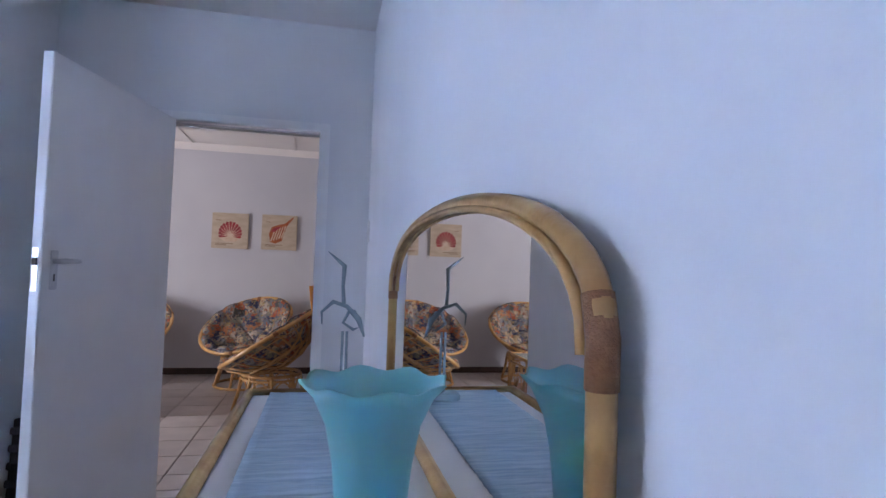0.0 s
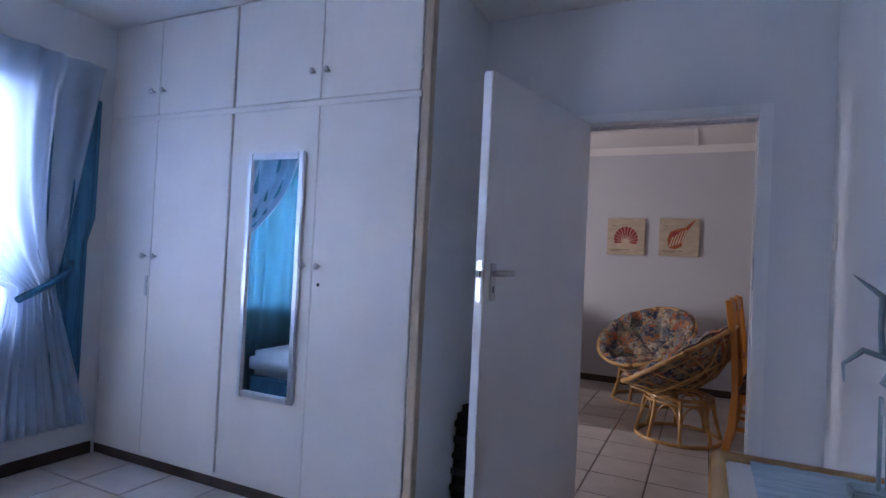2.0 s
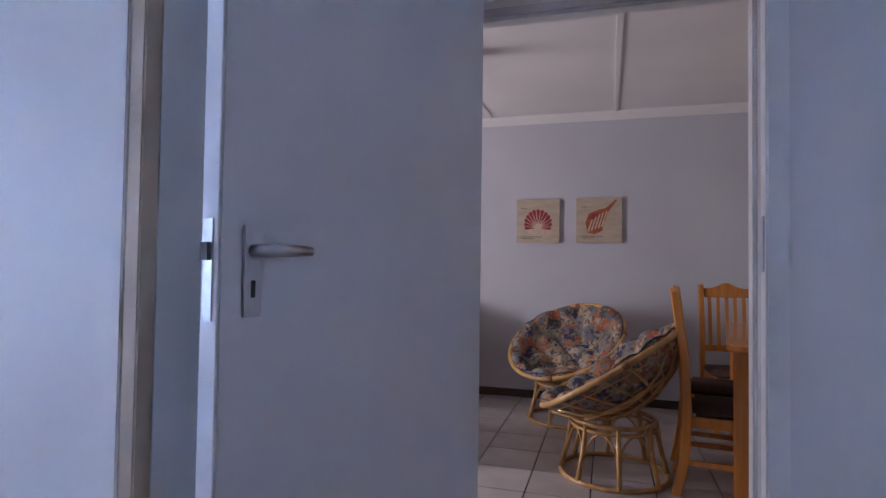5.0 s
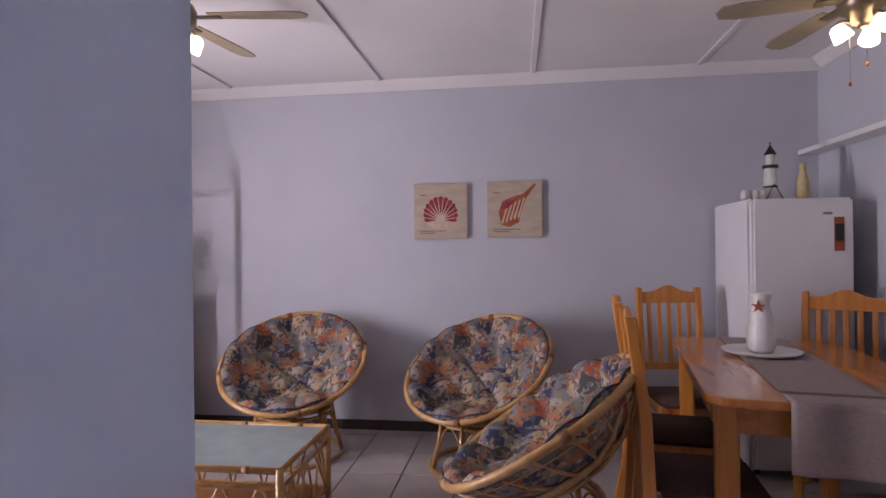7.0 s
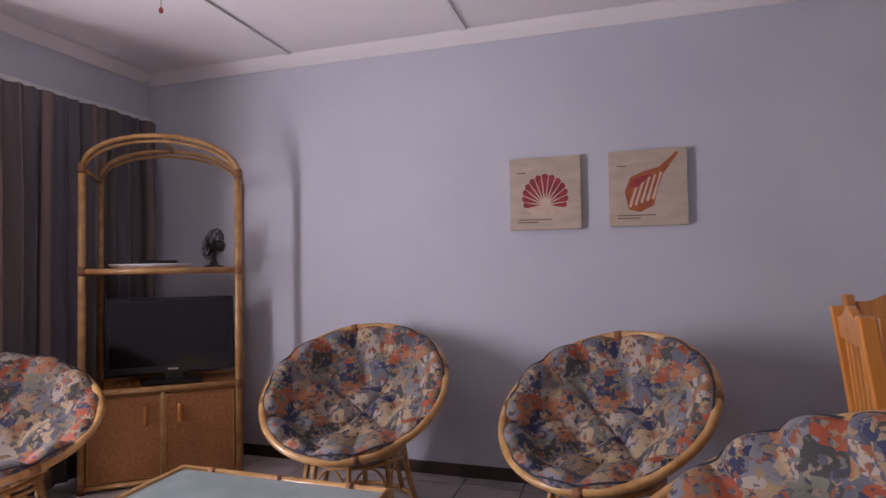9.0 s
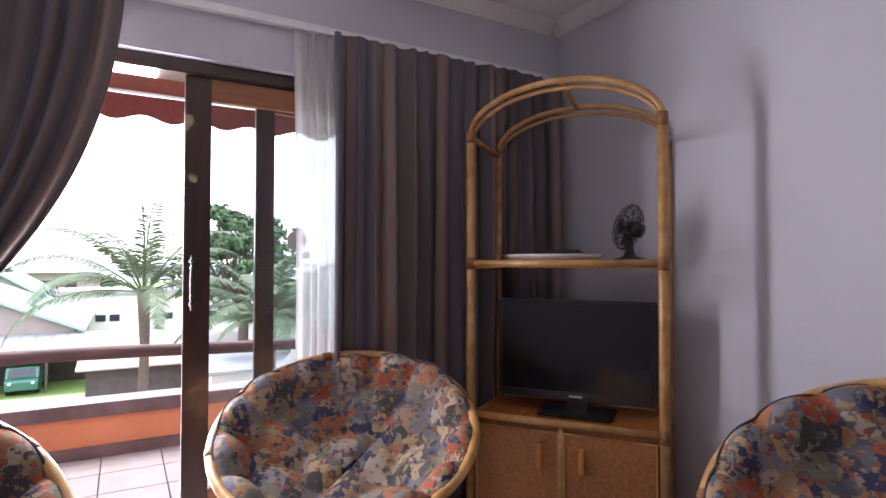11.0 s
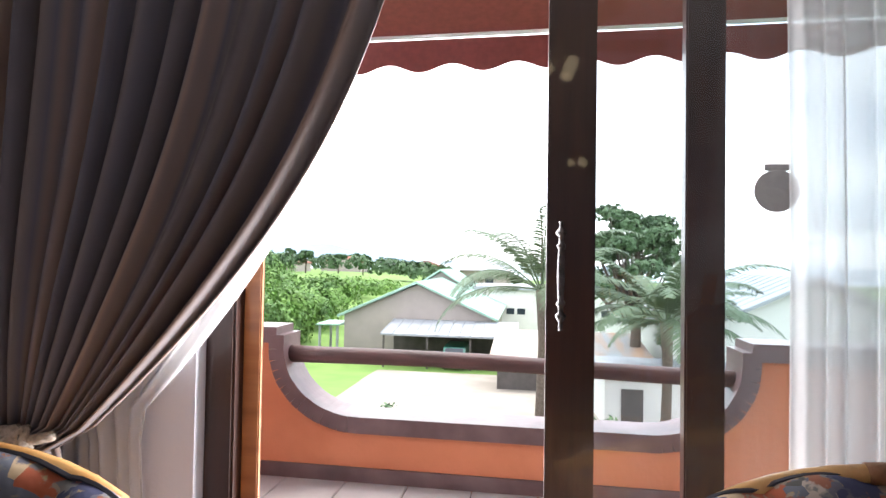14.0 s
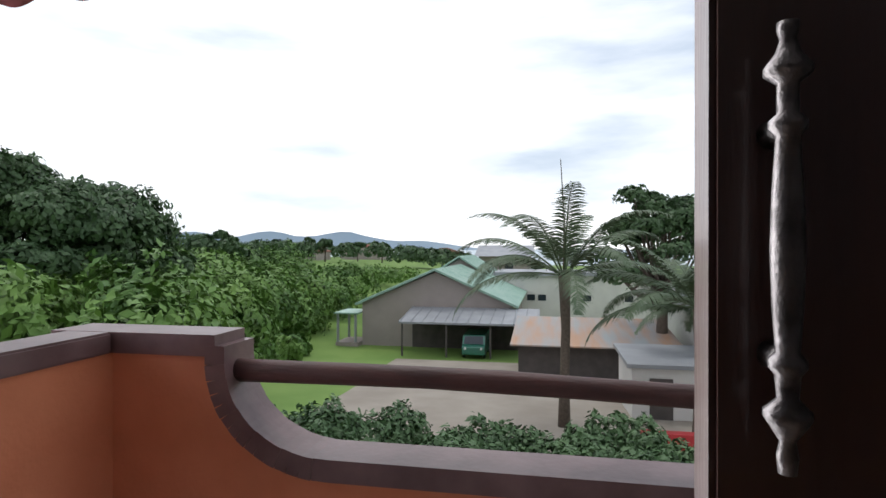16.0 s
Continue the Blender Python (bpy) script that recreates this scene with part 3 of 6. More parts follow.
def left_sheer(u, v):
    vt = 0.64
    k = min(1, v / vt)
    top = 3.66 - 0.60 * k ** 2.4
    y = 2.6 + (top - 2.6) * u if v < vt else 2.70 + 0.36 * u + 0.16 * u * (v - vt)
    return (-3.165 + 0.016 * fold(u, 11, 8), y, 2.33 - 2.31 * v)


cloth("cloth", left_sheer, 120, 30, M_SHEER, cs2, 0.0015)
tie = thing("curtain_tieback", pose(0, 0, 0), "braided beige rope tieback with a knotted tassel", "tieback")
s = Shape().tube([(-3.2, 2.62, 1.2), (-3.13, 2.64, 1.18), (-3.06, 2.72, 1.02), (-3.0, 2.82, 0.88), (-2.985, 2.9, 0.83), (-3.0, 2.99, 0.85)], 0.011, 8)
s.tube([(-2.985 + 0.008 * math.cos(i), 2.9 + 0.045 * math.cos(i * 1.1), 0.83 + 0.035 * math.sin(i * 1.3)) for i in range(24)], 0.012, 6)
s.tube([(-2.985, 2.9, 0.82), (-2.98, 2.9, 0.76), (-2.98, 2.9, 0.66)], [0.014, 0.022, 0.03], 10)
s.make("rope", M_ROPE, tie, smooth=True)

# ---- bedroom things ----
wd = thing("wardrobe", pose(0, 0, 0), "cream-white built-in wardrobe with top cupboards and knobs", "wardrobe")
WX0, WX1, WY = -2.945, -0.66, 1.60
Shape().box((WX0, WY + 0.022, 0.06), (WX1 - 0.03, DY0 - 0.002, H - 0.003)).make("body", M_WARD, wd)
Shape().box((WX1 - 0.029, WY - 0.012, 0.0), (WX1 + 0.012, WY + 0.04, H - 0.003), bev=0.004).make("end_strip", M_CREAM, wd)
Shape().box((WX1 - 0.029, WY + 0.041, 0.0), (WX1 + 0.01, DY0 - 0.003, H - 0.003)).make("side_panel", M_BWALL, wd)
Shape().box((WX0, WY + 0.025, 0.0), (WX1 - 0.03, WY + 0.06, 0.058)).make("plinth", M_DARK, wd)
xs = [-2.92, -2.485, -1.875, -1.28, -0.70]
for i in range(4):
    for z0, z1 in ((0.09, 2.075), (2.11, 2.68)):
        d = Shape().box((xs[i] + (0.001 if i % 2 else 0.007), WY, z0), (xs[i + 1] - (0.007 if i % 2 else 0.001), WY + 0.02, z1), bev=0.003).make("door", M_WARD, wd)
        kx = xs[i + 1] - 0.045 if i % 2 == 0 else xs[i] + 0.045
        kz = 1.258 if z0 < 1 else 2.25
        Shape().lathe([(0.006, 0), (0.006, 0.016), (0.015, 0.022), (0.017, 0.03), (0.012, 0.037), (0, 0.039)], 14, pose(kx, WY, kz, 90, 0, 0)).make("knob", M_CHROME, d, smooth=True)
        if i in (1, 3):
            for hzz in ((0.25, 1.9) if z0 < 1 else (2.2,)):
                Shape().tube([(xs[i + 1] - 0.002, WY - 0.002, hzz), (xs[i + 1] - 0.002, WY - 0.002, hzz + 0.07)], 0.006, 8).make("hinge", M_CHROME, d)
Shape().tube([(-1.235, WY - 0.001, 1.165), (-1.235, WY - 0.003, 1.165)], 0.009, 10).make("keyhole", M_TVB, wd)
Shape().box((-2.52, WY - 0.006, 1.02), (-2.497, WY - 0.0005, 1.14), bev=0.001).make("latch_bolt", M_CHROME, wd)
Shape().box((xs[0], WY + 0.004, 2.077), (xs[4], WY + 0.022, 2.108)).make("mid_rail", M_WARD, wd)

wm = thing("wall_mirror", pose(-1.54, WY - 0.001, 1.192), "tall narrow dressing mirror in a silver frame on the wardrobe door", "mirror")
s = Shape()
for a, b in (((-0.19, -0.02, -0.65), (-0.155, 0, 0.65)), ((0.155, -0.02, -0.65), (0.19, 0, 0.65)), ((-0.155, -0.02, -0.65), (0.155, 0, -0.615)), ((-0.155, -0.02, 0.615), (0.155, 0, 0.65))):
    s.box(a, b, bev=0.006)
s.make("frame", M_SILVER, wm)
Shape().box((-0.155, -0.008, -0.615), (0.155, -0.002, 0.615)).make("glass", M_MIRROR, wm)

# blue voile curtains at the bedroom window
bc = thing("bedroom_curtain", pose(0, 0, 0), "pale blue voile curtain tied aside over teal drapes", "curtain")


def bsheer(u, v):
    z = 2.4 - 2.18 * v
    vt = 0.62
    k = min(1, v / vt)
    if v < vt:
        lo = -0.2 + 1.25 * k ** 2.2
        y = lo + (1.52 - 0.22 * k - lo) * u
    else:
        q = (v - vt) / (1 - vt)
        y = 1.04 - 0.10 * q + (0.26 + 0.34 * q) * u
    return (-2.875 + 0.025 * fold(u, 11, 4), y, z)


cloth("voile", bsheer, 150, 34, M_BSHEER, bc, 0.0015)
cloth("far_voile", lambda u, v: (-2.925 + 0.014 * fold(u, 22, 7), -1.9 + 3.03 * u, 2.4 - 2.18 * v), 200, 12, M_BSHEER, bc, 0.0015)
cloth("inner_drape", lambda u, v: (-2.895 + 0.02 * fold(u, 7, 6), -0.55 + 1.02 * u, 2.4 - 2.3 * v), 90, 12, M_TSHEER, bc)
cloth("drape", lambda u, v: (-2.90 + 0.012 * fold(u, 4, 9), 1.2 + (0.28 if v > 0.45 else 0.32) * u, 2.2 - 1.75 * v), 50, 12, M_TEAL, bc)
Shape().tube([(-2.93, -1.92, 2.42), (-2.93, 1.56, 2.42)], 0.01, 8).make("rod", M_TRIM, bc)
Shape().tube([(-2.95, 1.42, 1.22), (-2.86, 1.36, 1.15), (-2.84, 1.22, 1.06), (-2.84, 1.08, 0.99)], 0.02, 8).make("tie", M_TEAL, bc, smooth=True)

bed = thing("bed", pose(-1.95, -0.75, 0), "bed with a pale blue quilted bedspread", "bed")
Shape().box((-0.9, -1.0, 0.1), (0.62, 1.1, 0.3), bev=0.02).make("base", M_TEAL, bed)
Shape().box((-0.92, -1.02, 0.301), (0.64, 1.14, 0.50), bev=0.06).make("mattress", M_BED, bed, smooth=True)
for x in (-0.8, 0.5):
    for y in (-0.9, 1.0):
        Shape().tube([(x, y, 0), (x, y, 0.1)], 0.03, 10).make("leg", M_DARK, bed)

sc = thing("suitcase", pose(-0.50, 2.10, 0, -6, 0, 0), "charcoal fabric suitcase standing against the wall", "suitcase")
Shape().box((-0.17, -0.11, 0.03), (0.17, 0.11, 0.55), bev=0.045).make("shell", M_CASE, sc, smooth=True)
s = Shape()
for z in (0.12, 0.2, 0.28, 0.36, 0.44):
    s.box((-0.14, -0.118, z), (0.14, -0.108, z + 0.035), bev=0.004)
s.make("rib", M_CASE, sc)
Shape().tube([(-0.07, -0.05, 0.545), (-0.06, -0.05, 0.575), (0.06, -0.05, 0.575), (0.07, -0.05, 0.545)], 0.008, 8).make("handle", M_TVB, sc)
for x in (-0.12, 0.12):
    Shape().lathe([(0.03, -0.012), (0.03, 0.012)], 14, pose(x, 0.05, 0.03, 0, 90, 0)).make("wheel", M_TVB, sc)

# rattan dresser with mirror
TZ = 0.895
dr = thing("dresser", pose(0.755, 0.02, 0), "rattan-framed dresser with a pale top", "dresser")
Shape().box((-0.18, -0.61, 0.12), (0.255, 0.76, TZ - 0.03), bev=0.006).make("body", M_WARD, dr)
Shape().box((-0.175, -0.615, TZ - 0.029), (0.255, 0.765, TZ), bev=0.004).make("top", M_WARD, dr)
s = Shape().tube([(-0.19, -0.63, TZ), (-0.19, 0.78, TZ), (0.24, 0.78, TZ)], 0.016, 10).tube([(-0.19, -0.63, TZ), (0.24, -0.63, TZ)], 0.016, 10)
for x, y in ((-0.19, -0.63), (-0.19, 0.78), (0.24, -0.63), (0.24, 0.78)):
    s.tube([(x, y, 0), (x, y, TZ)], 0.018, 10)
s.make("cane_edge", M_RATTAN, dr, smooth=True)
for j in range(3):
    d = Shape().box((-0.20, -0.6 + j * 0.45, 0.16), (-0.181, -0.17 + j * 0.45, TZ - 0.06), bev=0.004).make("drawer", M_CANE, dr)
    Shape().tube([(-0.2, -0.43 + j * 0.45, 0.5), (-0.222, -0.41 + j * 0.45, 0.5), (-0.222, -0.36 + j * 0.45, 0.5), (-0.2, -0.34 + j * 0.45, 0.5)], 0.008, 8).make("handle", M_RATTAN, d)
ru = tagged(Shape().grid(lambda u, v: (0.63 + 0.27 * u, -0.59 + 1.38 * v, TZ + 0.004 + 0.0012 * math.sin(v * 260) + 0.0008 * math.sin(u * 60 + v * 90)), 14, 170).make("table_runner", M_BLUERUN, smooth=True, thick=0.003), "blue-grey ribbed runner on the dresser", "runner")

mz = TZ + 0.002
am = thing("dresser_mirror", pose(0.992, 0.075, mz), "arched mirror in a honey rattan frame standing on the dresser", "mirror")
MW, MS, MA = 0.665, 0.335, 0.17
out = [(-MW, 0.0), (-MW, MS)] + [(-MW * math.cos(math.pi * i / 28), MS + MA * math.sin(math.pi * i / 28) ** 0.8) for i in range(1, 28)] + [(MW, MS), (MW, 0.0)]
Shape().prism([(y, z) for y, z in out], -0.004, 0.0, Matrix(((0, 0, 1, 0), (1, 0, 0, 0), (0, 1, 0, 0), (0, 0, 0, 1)))).make("glass", M_MIRROR, am)
Shape().tube([(-0.005, y, z) for y, z in out], 0.0125, 10).make("frame", M_RATTAN, am, smooth=True)
Shape().tube([(-0.014, y * 0.975, z - 0.01) for y, z in out[1:-1]], 0.006, 8).tube([(-0.005, -MW, 0.012), (-0.005, MW, 0.012)], 0.014, 8).make("inner_cane", M_RATTAN, am, smooth=True)
for y in (-MW, MW):
    s = Shape().tube([(-0.005, y, MS - 0.035), (-0.005, y, MS + 0.005), (-0.005, y * 0.985, MS + 0.04)], 0.0138, 10)
    s.make("binding", M_BIND, am, smooth=True)

va = thing("vase", pose(0.842, -0.28, TZ + 0.008), "aqua frosted glass vase with a wavy flared rim", "vase")
s = Shape()
prof = [(0.036, 0.0), (0.04, 0.01), (0.038, 0.03), (0.044, 0.08), (0.05, 0.14), (0.06, 0.19), (0.076, 0.225), (0.092, 0.243)]
n = 48


def ring(r, z, inner):
    k = max(0.0, (z - 0.17) / 0.073)
    return [Vector(((r - inner) * (1 + 0.04 * k * math.sin(8 * a)) * math.cos(a), (r - inner) * (1 + 0.04 * k * math.sin(8 * a)) * math.sin(a), z + 0.0035 * k * math.sin(8 * a + 0.6))) for a in (i * math.tau / n for i in range(n))]


rings = [ring(r, z, 0) for r, z in prof] + [ring(r, z, 0.005) for r, z in prof[:0:-1]]
vs = [p for q in rings for p in q]
fs = [(i * n + j, i * n + (j + 1) % n, (i + 1) * n + (j + 1) % n, (i + 1) * n + j) for i in range(len(rings) - 1) for j in range(n)]
fs += [tuple(range(n))[::-1], tuple(range((len(rings) - 1) * n, len(rings) * n))]
s.add(vs, fs).make("body", M_AQUA, va, smooth=True)

bd = thing("bird_figurine", pose(0.835, 0.66, TZ + 0.008), "slender grey metal wading bird ornament on a small base", "ornament")
Shape().box((-0.045, -0.03, 0), (0.045, 0.03, 0.022), bev=0.004).make("base", M_BIRD, bd)
Shape().tube([(0, 0, 0.02), (0, 0, 0.2)], 0.004, 8).tube([(0.014, 0, 0.02), (0.012, 0, 0.2)], 0.004, 8).make("leg", M_BIRD, bd)
s = Shape().tube([(-0.06, 0, 0.22), (-0.062, 0, 0.255), (-0.03, 0, 0.285), (0.01, 0, 0.272), (0.045, 0, 0.235), (0.062, 0, 0.185)], [0.002, 0.004, 0.006, 0.006, 0.009, 0.003], 8)
s.tube([(0.02, 0, 0.265), (0.0, 0, 0.225), (0.03, 0, 0.205), (0.055, 0, 0.215), (0.03, 0, 0.262)], 0.0045, 8)
s.make("body", M_BIRD, bd, smooth=True)
Shape().tube([(0.0, 0, 0.28), (-0.004, 0, 0.33), (-0.002, 0, 0.39), (-0.02, 0, 0.405), (-0.05, 0, 0.43)], [0.006, 0.005, 0.007, 0.005, 0.001], 8).make("neck", M_BIRD, bd, smooth=True)


# ---- papasan chairs ----
def papasan(lean=33):
    ch = thing("papasan_chair", pose(0, 0, 0), "round rattan papasan chair with a tufted patchwork cushion", "chair", "papasan chairs in the living room")
    tilt = radians(lean)
    R, dep = 0.485, 0.28
    T = Matrix.Translation((0.02, 0, 0.655)) @ Matrix.Rotation(tilt, 4, "Y")   # the rim faces +x
    Rs = (R * R + dep * dep) / (2 * dep)

    def bowl(a, rr, off=0.0):
        z = -(math.sqrt(max(0, Rs * Rs - rr * rr)) - (Rs - dep))
        return T @ Vector((rr * math.cos(a), rr * math.sin(a), z - off))

    s = Shape().tube([T @ Vector((R * math.cos(a), R * math.sin(a), 0)) for a in (i * math.tau / 56 for i in range(56))], 0.0185, 9, True)
    s.tube([T @ Vector(((R - 0.035) * math.cos(a), (R - 0.035) * math.sin(a), -0.045)) for a in (i * math.tau / 48 for i in range(48))], 0.011, 7, True)
    s.tube([bowl(i * math.tau / 40, 0.33, 0.01) for i in range(40)], 0.011, 7, True)
    s.make("rim", M_RATTAN, ch, smooth=True)
    s = Shape()
    for k in range(20):
        a = k * math.tau / 20
        s.tube([bowl(a + 0.5 * (1 - q), 0.14 + (R - 0.14) * q, 0.004) for q in (0, 0.25, 0.5, 0.75, 1)], 0.0085, 6)
    for w in (-0.3, -0.2, -0.1, 0, 0.1, 0.2, 0.3):
        x0 = math.sqrt(R * R - w * w) - 0.03
        s.tube([bowl(math.atan2(w, q * x0), math.hypot(w, q * x0), 0.014) for q in (-1, -0.7, -0.35, 0.01, 0.35, 0.7, 1)], 0.009, 6)
    s.make("bowl_cane", M_RATTAN, ch, smooth=True)
    s = Shape()
    for z, r in ((0.012, 0.315), (0.335, 0.245), (0.30, 0.25)):
        s.tube([(r * math.cos(a), r * math.sin(a), z) for a in (i * math.tau / 40 for i in range(40))], 0.0145 if z != 0.30 else 0.01, 8, True)
    for k in range(8):
        a = k * math.tau / 8 + 0.2
        s.tube([(0.315 * math.cos(a), 0.315 * math.sin(a), 0.015), (0.272 * math.cos(a), 0.272 * math.sin(a), 0.18), (0.247 * math.cos(a), 0.247 * math.sin(a), 0.335)], 0.0145, 8)
        pts = []
        for q in range(9):
            b = a + (q / 8) * math.tau / 8
            z = 0.12 + 0.17 * math.sin(math.pi * q / 8) ** 0.5
            r = 0.305 - 0.06 * z / 0.335 - 0.008
            pts.append((r * math.cos(b), r * math.sin(b), z))
        s.tube(pts, 0.007, 6)
    s.make("base", M_RATTAN, ch, smooth=True)
    for k in range(4):
        b = k * math.pi / 2 + 0.3
        Shape().tube([T @ Vector((R * math.cos(b + e), R * math.sin(b + e), 0)) for e in (-0.04, 0, 0.04)], 0.021, 9).make("binding", M_BIND, ch, smooth=True)

    # tufted cushion: puffed cells between rings of buttons and radial seams
    NR, NA, RC = 30, 112, 0.475

    def puff(q, a):
        rr = q * RC
        base = -(math.sqrt(max(0, Rs * Rs - rr * rr)) - (Rs - dep))
        if q > 0.72:
            cell, sect = (q - 0.72) / 0.28, 14
        elif q > 0.36:
            cell, sect = (q - 0.36) / 0.36, 8
        else:
            cell, sect = q / 0.36, 4
        f = abs(math.sin(a * sect / 2 + sect * 0.3))
        hgt = (f ** 0.45) * (max(0.0, math.sin(math.pi * min(1, cell * 0.96 + 0.02))) ** 0.5)
        edge = math.sqrt(max(0.0, 1 - ((q - 0.80) / 0.20) ** 2)) if q > 0.80 else 1.0
        return base + 0.012 + (0.035 + (0.095 if q > 0.72 else 0.06) * hgt) * edge + 0.018 * math.sin(3 * a + 1) * q

    vs, fs = [], []
    for i in range(NR + 1):
        q = i / NR
        for j in range(NA):
            a = j * math.tau / NA
            scal = 1 + (0.018 * abs(math.sin(7 * a + 4.2)) - 0.01) * (q > 0.9)
            vs.append(T @ Vector((q * RC * 1.03 * scal * math.cos(a), q * RC * 1.03 * scal * math.sin(a), puff(q, a))))
    for i in range(NR + 1):
        q = 1 - i / NR
        for j in range(NA):
            a = j * math.tau / NA
            vs.append(T @ Vector((q * RC * 1.03 * math.cos(a), q * RC * 1.03 * math.sin(a), -(math.sqrt(max(0, Rs * Rs - (q * RC) ** 2)) - (Rs - dep)) + 0.012)))
    for i in range(2 * NR + 1):
        for j in range(NA):
            j2 = (j + 1) % NA
            fs.append((i * NA + j, (i + 1) * NA + j, (i + 1) * NA + j2, i * NA + j2))
    cu = Shape().add(vs, fs).make("cushion", M_PATCH, ch, smooth=True)
    s = Shape().tube([T @ Vector((RC * 1.0 * math.cos(a), RC * 1.0 * math.sin(a), puff(0.97, a) + 0.002)) for a in (j * math.tau / NA for j in range(NA))], 0.0045, 5, True)
    for k in range(14):
        a = (k + 0.0) * math.tau / 14 - 0.6
        s.tube([T @ Vector((q * RC * 1.03 * math.cos(a), q * RC * 1.03 * math.sin(a), puff(q, a) + 0.0)) for q in (0.72, 0.8, 0.88, 0.94, 0.98)], 0.0035, 4)
    s.make("piping", M_CORD, ch)
    return ch


def facing(x, y, dx, dy):
    return pose(x, y, 0, 0, 0, math.degrees(math.atan2(dy, dx)))


pap = papasan()
pap.matrix_basis = facing(-1.27, 5.43, 0.10, -1)
copy_thing(pap, facing(0.0, 5.36, -0.55, -0.9))
copy_thing(pap, facing(0.36, 4.22, -1.0, 0.10))
papasan(24).matrix_basis = facing(-2.70, 4.50, 0.95, -0.48)
copy_thing(pap, facing(-2.36, 3.16, 0.9, 0.5))

# ---- television stand ----
tv_ang = math.degrees(math.atan2(5.655 - 5.165, -2.178 + 2.865))
TW = math.hypot(5.655 - 5.165, -2.178 + 2.865)
st = thing("television_stand", pose(-2.865, 5.165, 0, 0, 0, tv_ang), "honey rattan television stand with cane doors and an arched top", "cabinet")
TD, Z1, Z2, Z3 = 0.40, 0.58, 1.27, 1.875
s = Shape()
for x in (0, TW):
    s.tube([(x, 0, 0), (x, 0, Z3)], 0.021, 10).tube([(x, TD, 0), (x, TD, Z3 - 0.02)], 0.019, 10)
    s.tube([(x, 0, Z3 - 0.01), (x, TD, Z3 - 0.03)], 0.014, 8)
    for z in (0.03, Z1 - 0.025, Z2 - 0.02):
        s.tube([(x, 0, z), (x, TD, z)], 0.014, 8)
for y, top in ((0, 0.205), (TD, 0.185)):
    for off in (0, 0.03):
        s.tube([(TW / 2 - TW / 2 * math.cos(math.pi * i / 24), y + off * 0.6, Z3 - off + top * math.sin(math.pi * i / 24)) for i in range(25)], 0.0145 if off == 0 else 0.01, 8)
for z in (0.03, Z1 - 0.01, Z2):
    s.tube([(0, 0, z), (TW, 0, z)], 0.016, 9).tube([(0, TD, z), (TW, TD, z)], 0.014, 8)
s.tube([(TW / 2, 0, Z3 + 0.205), (TW / 2, TD, Z3 + 0.18)], 0.013, 8)
s.tube([(TW / 2, -0.004, 0.045), (TW / 2, -0.004, Z1 - 0.03)], 0.01, 8)
s.make("cane_frame", M_RATTAN, st, smooth=True)
for x in (0, TW):
    for z in (0.03, Z1 - 0.015, Z2, Z3 - 0.01):
        Shape().tube([(x, 0, z - 0.028), (x, 0, z + 0.028)], 0.0235, 10).make("binding", M_BIND, st, smooth=True)
Shape().box((0.012, 0.012, 0.035), (TW - 0.012, TD, Z1 - 0.035)).make("body", M_CANE, st)
Shape().box((0.01, 0.012, Z1 - 0.034), (TW - 0.01, TD, Z1 - 0.006), bev=0.003).make("lower_shelf", M_PINEX, st)
Shape().box((0.01, 0.012, Z2 - 0.02), (TW - 0.01, TD, Z2 + 0.006), bev=0.003).make("upper_shelf", M_PINEX, st)
for x0, x1, hx in ((0.03, TW / 2 - 0.012, TW / 2 - 0.09), (TW / 2 + 0.012, TW - 0.03, TW / 2 + 0.09)):
    d = Shape().box((x0, -0.002, 0.055), (x1, 0.011, Z1 - 0.05), bev=0.002).make("door", M_CANE, st)
    Shape().tube([(x0, -0.003, 0.055), (x1, -0.003, 0.055), (x1, -0.003, Z1 - 0.05), (x0, -0.003, Z1 - 0.05)], 0.0065, 6, True).make("door_edge", M_RATTAN, d)
    Shape().tube([(hx, -0.004, 0.37), (hx, -0.022, 0.375), (hx, -0.024, 0.42), (hx, -0.022, 0.465), (hx, -0.004, 0.47)], 0.011, 8).make("handle", M_PINE, d, smooth=True)

tvm = pose(-2.865, 5.165, 0, 0, 0, tv_ang)
tv = thing("television", tvm @ pose(TW / 2 + 0.03, 0.17, Z1 - 0.004), "black flat-screen television on its pedestal foot", "television")
Shape().box((-0.16, -0.10, 0.0), (0.17, 0.10, 0.018), bev=0.006).make("foot", M_TVB, tv)
Shape().box((-0.04, -0.015, 0.018), (0.05, 0.025, 0.09)).make("neck", M_TVB, tv)
Shape().box((-0.365, -0.03, 0.065), (0.355, 0.03, 0.525), bev=0.008).make("casing", M_TVB, tv)
Shape().box((-0.345, -0.033, 0.105), (0.335, -0.0305, 0.508)).make("screen", M_SCREEN, tv)
Shape().box((-0.025, -0.0325, 0.08), (0.035, -0.0305, 0.089)).make("badge", M_CHROME, tv)

pl = thing("white_tray", tvm @ pose(0.33, 0.19, Z2 + 0.007), "white plastic tray with a dark remote on it", "tray")
Shape().lathe([(0.0, 0), (0.17, 0.0), (0.2, 0.022), (0.208, 0.034), (0.2, 0.036), (0.165, 0.014), (0, 0.012)], 28, Matrix.Diagonal((1.15, 0.72, 1, 1))).make("dish", M_PLASTIC, pl, smooth=True)
rc = tagged(Shape().box((-0.1, -0.04, 0), (0.12, 0.05, 0.02), bev=0.006).make("remote_box", M_TVB, m=tvm @ pose(0.36, 0.2, Z2 + 0.043)), "black decoder box lying on the tray", "decoder")

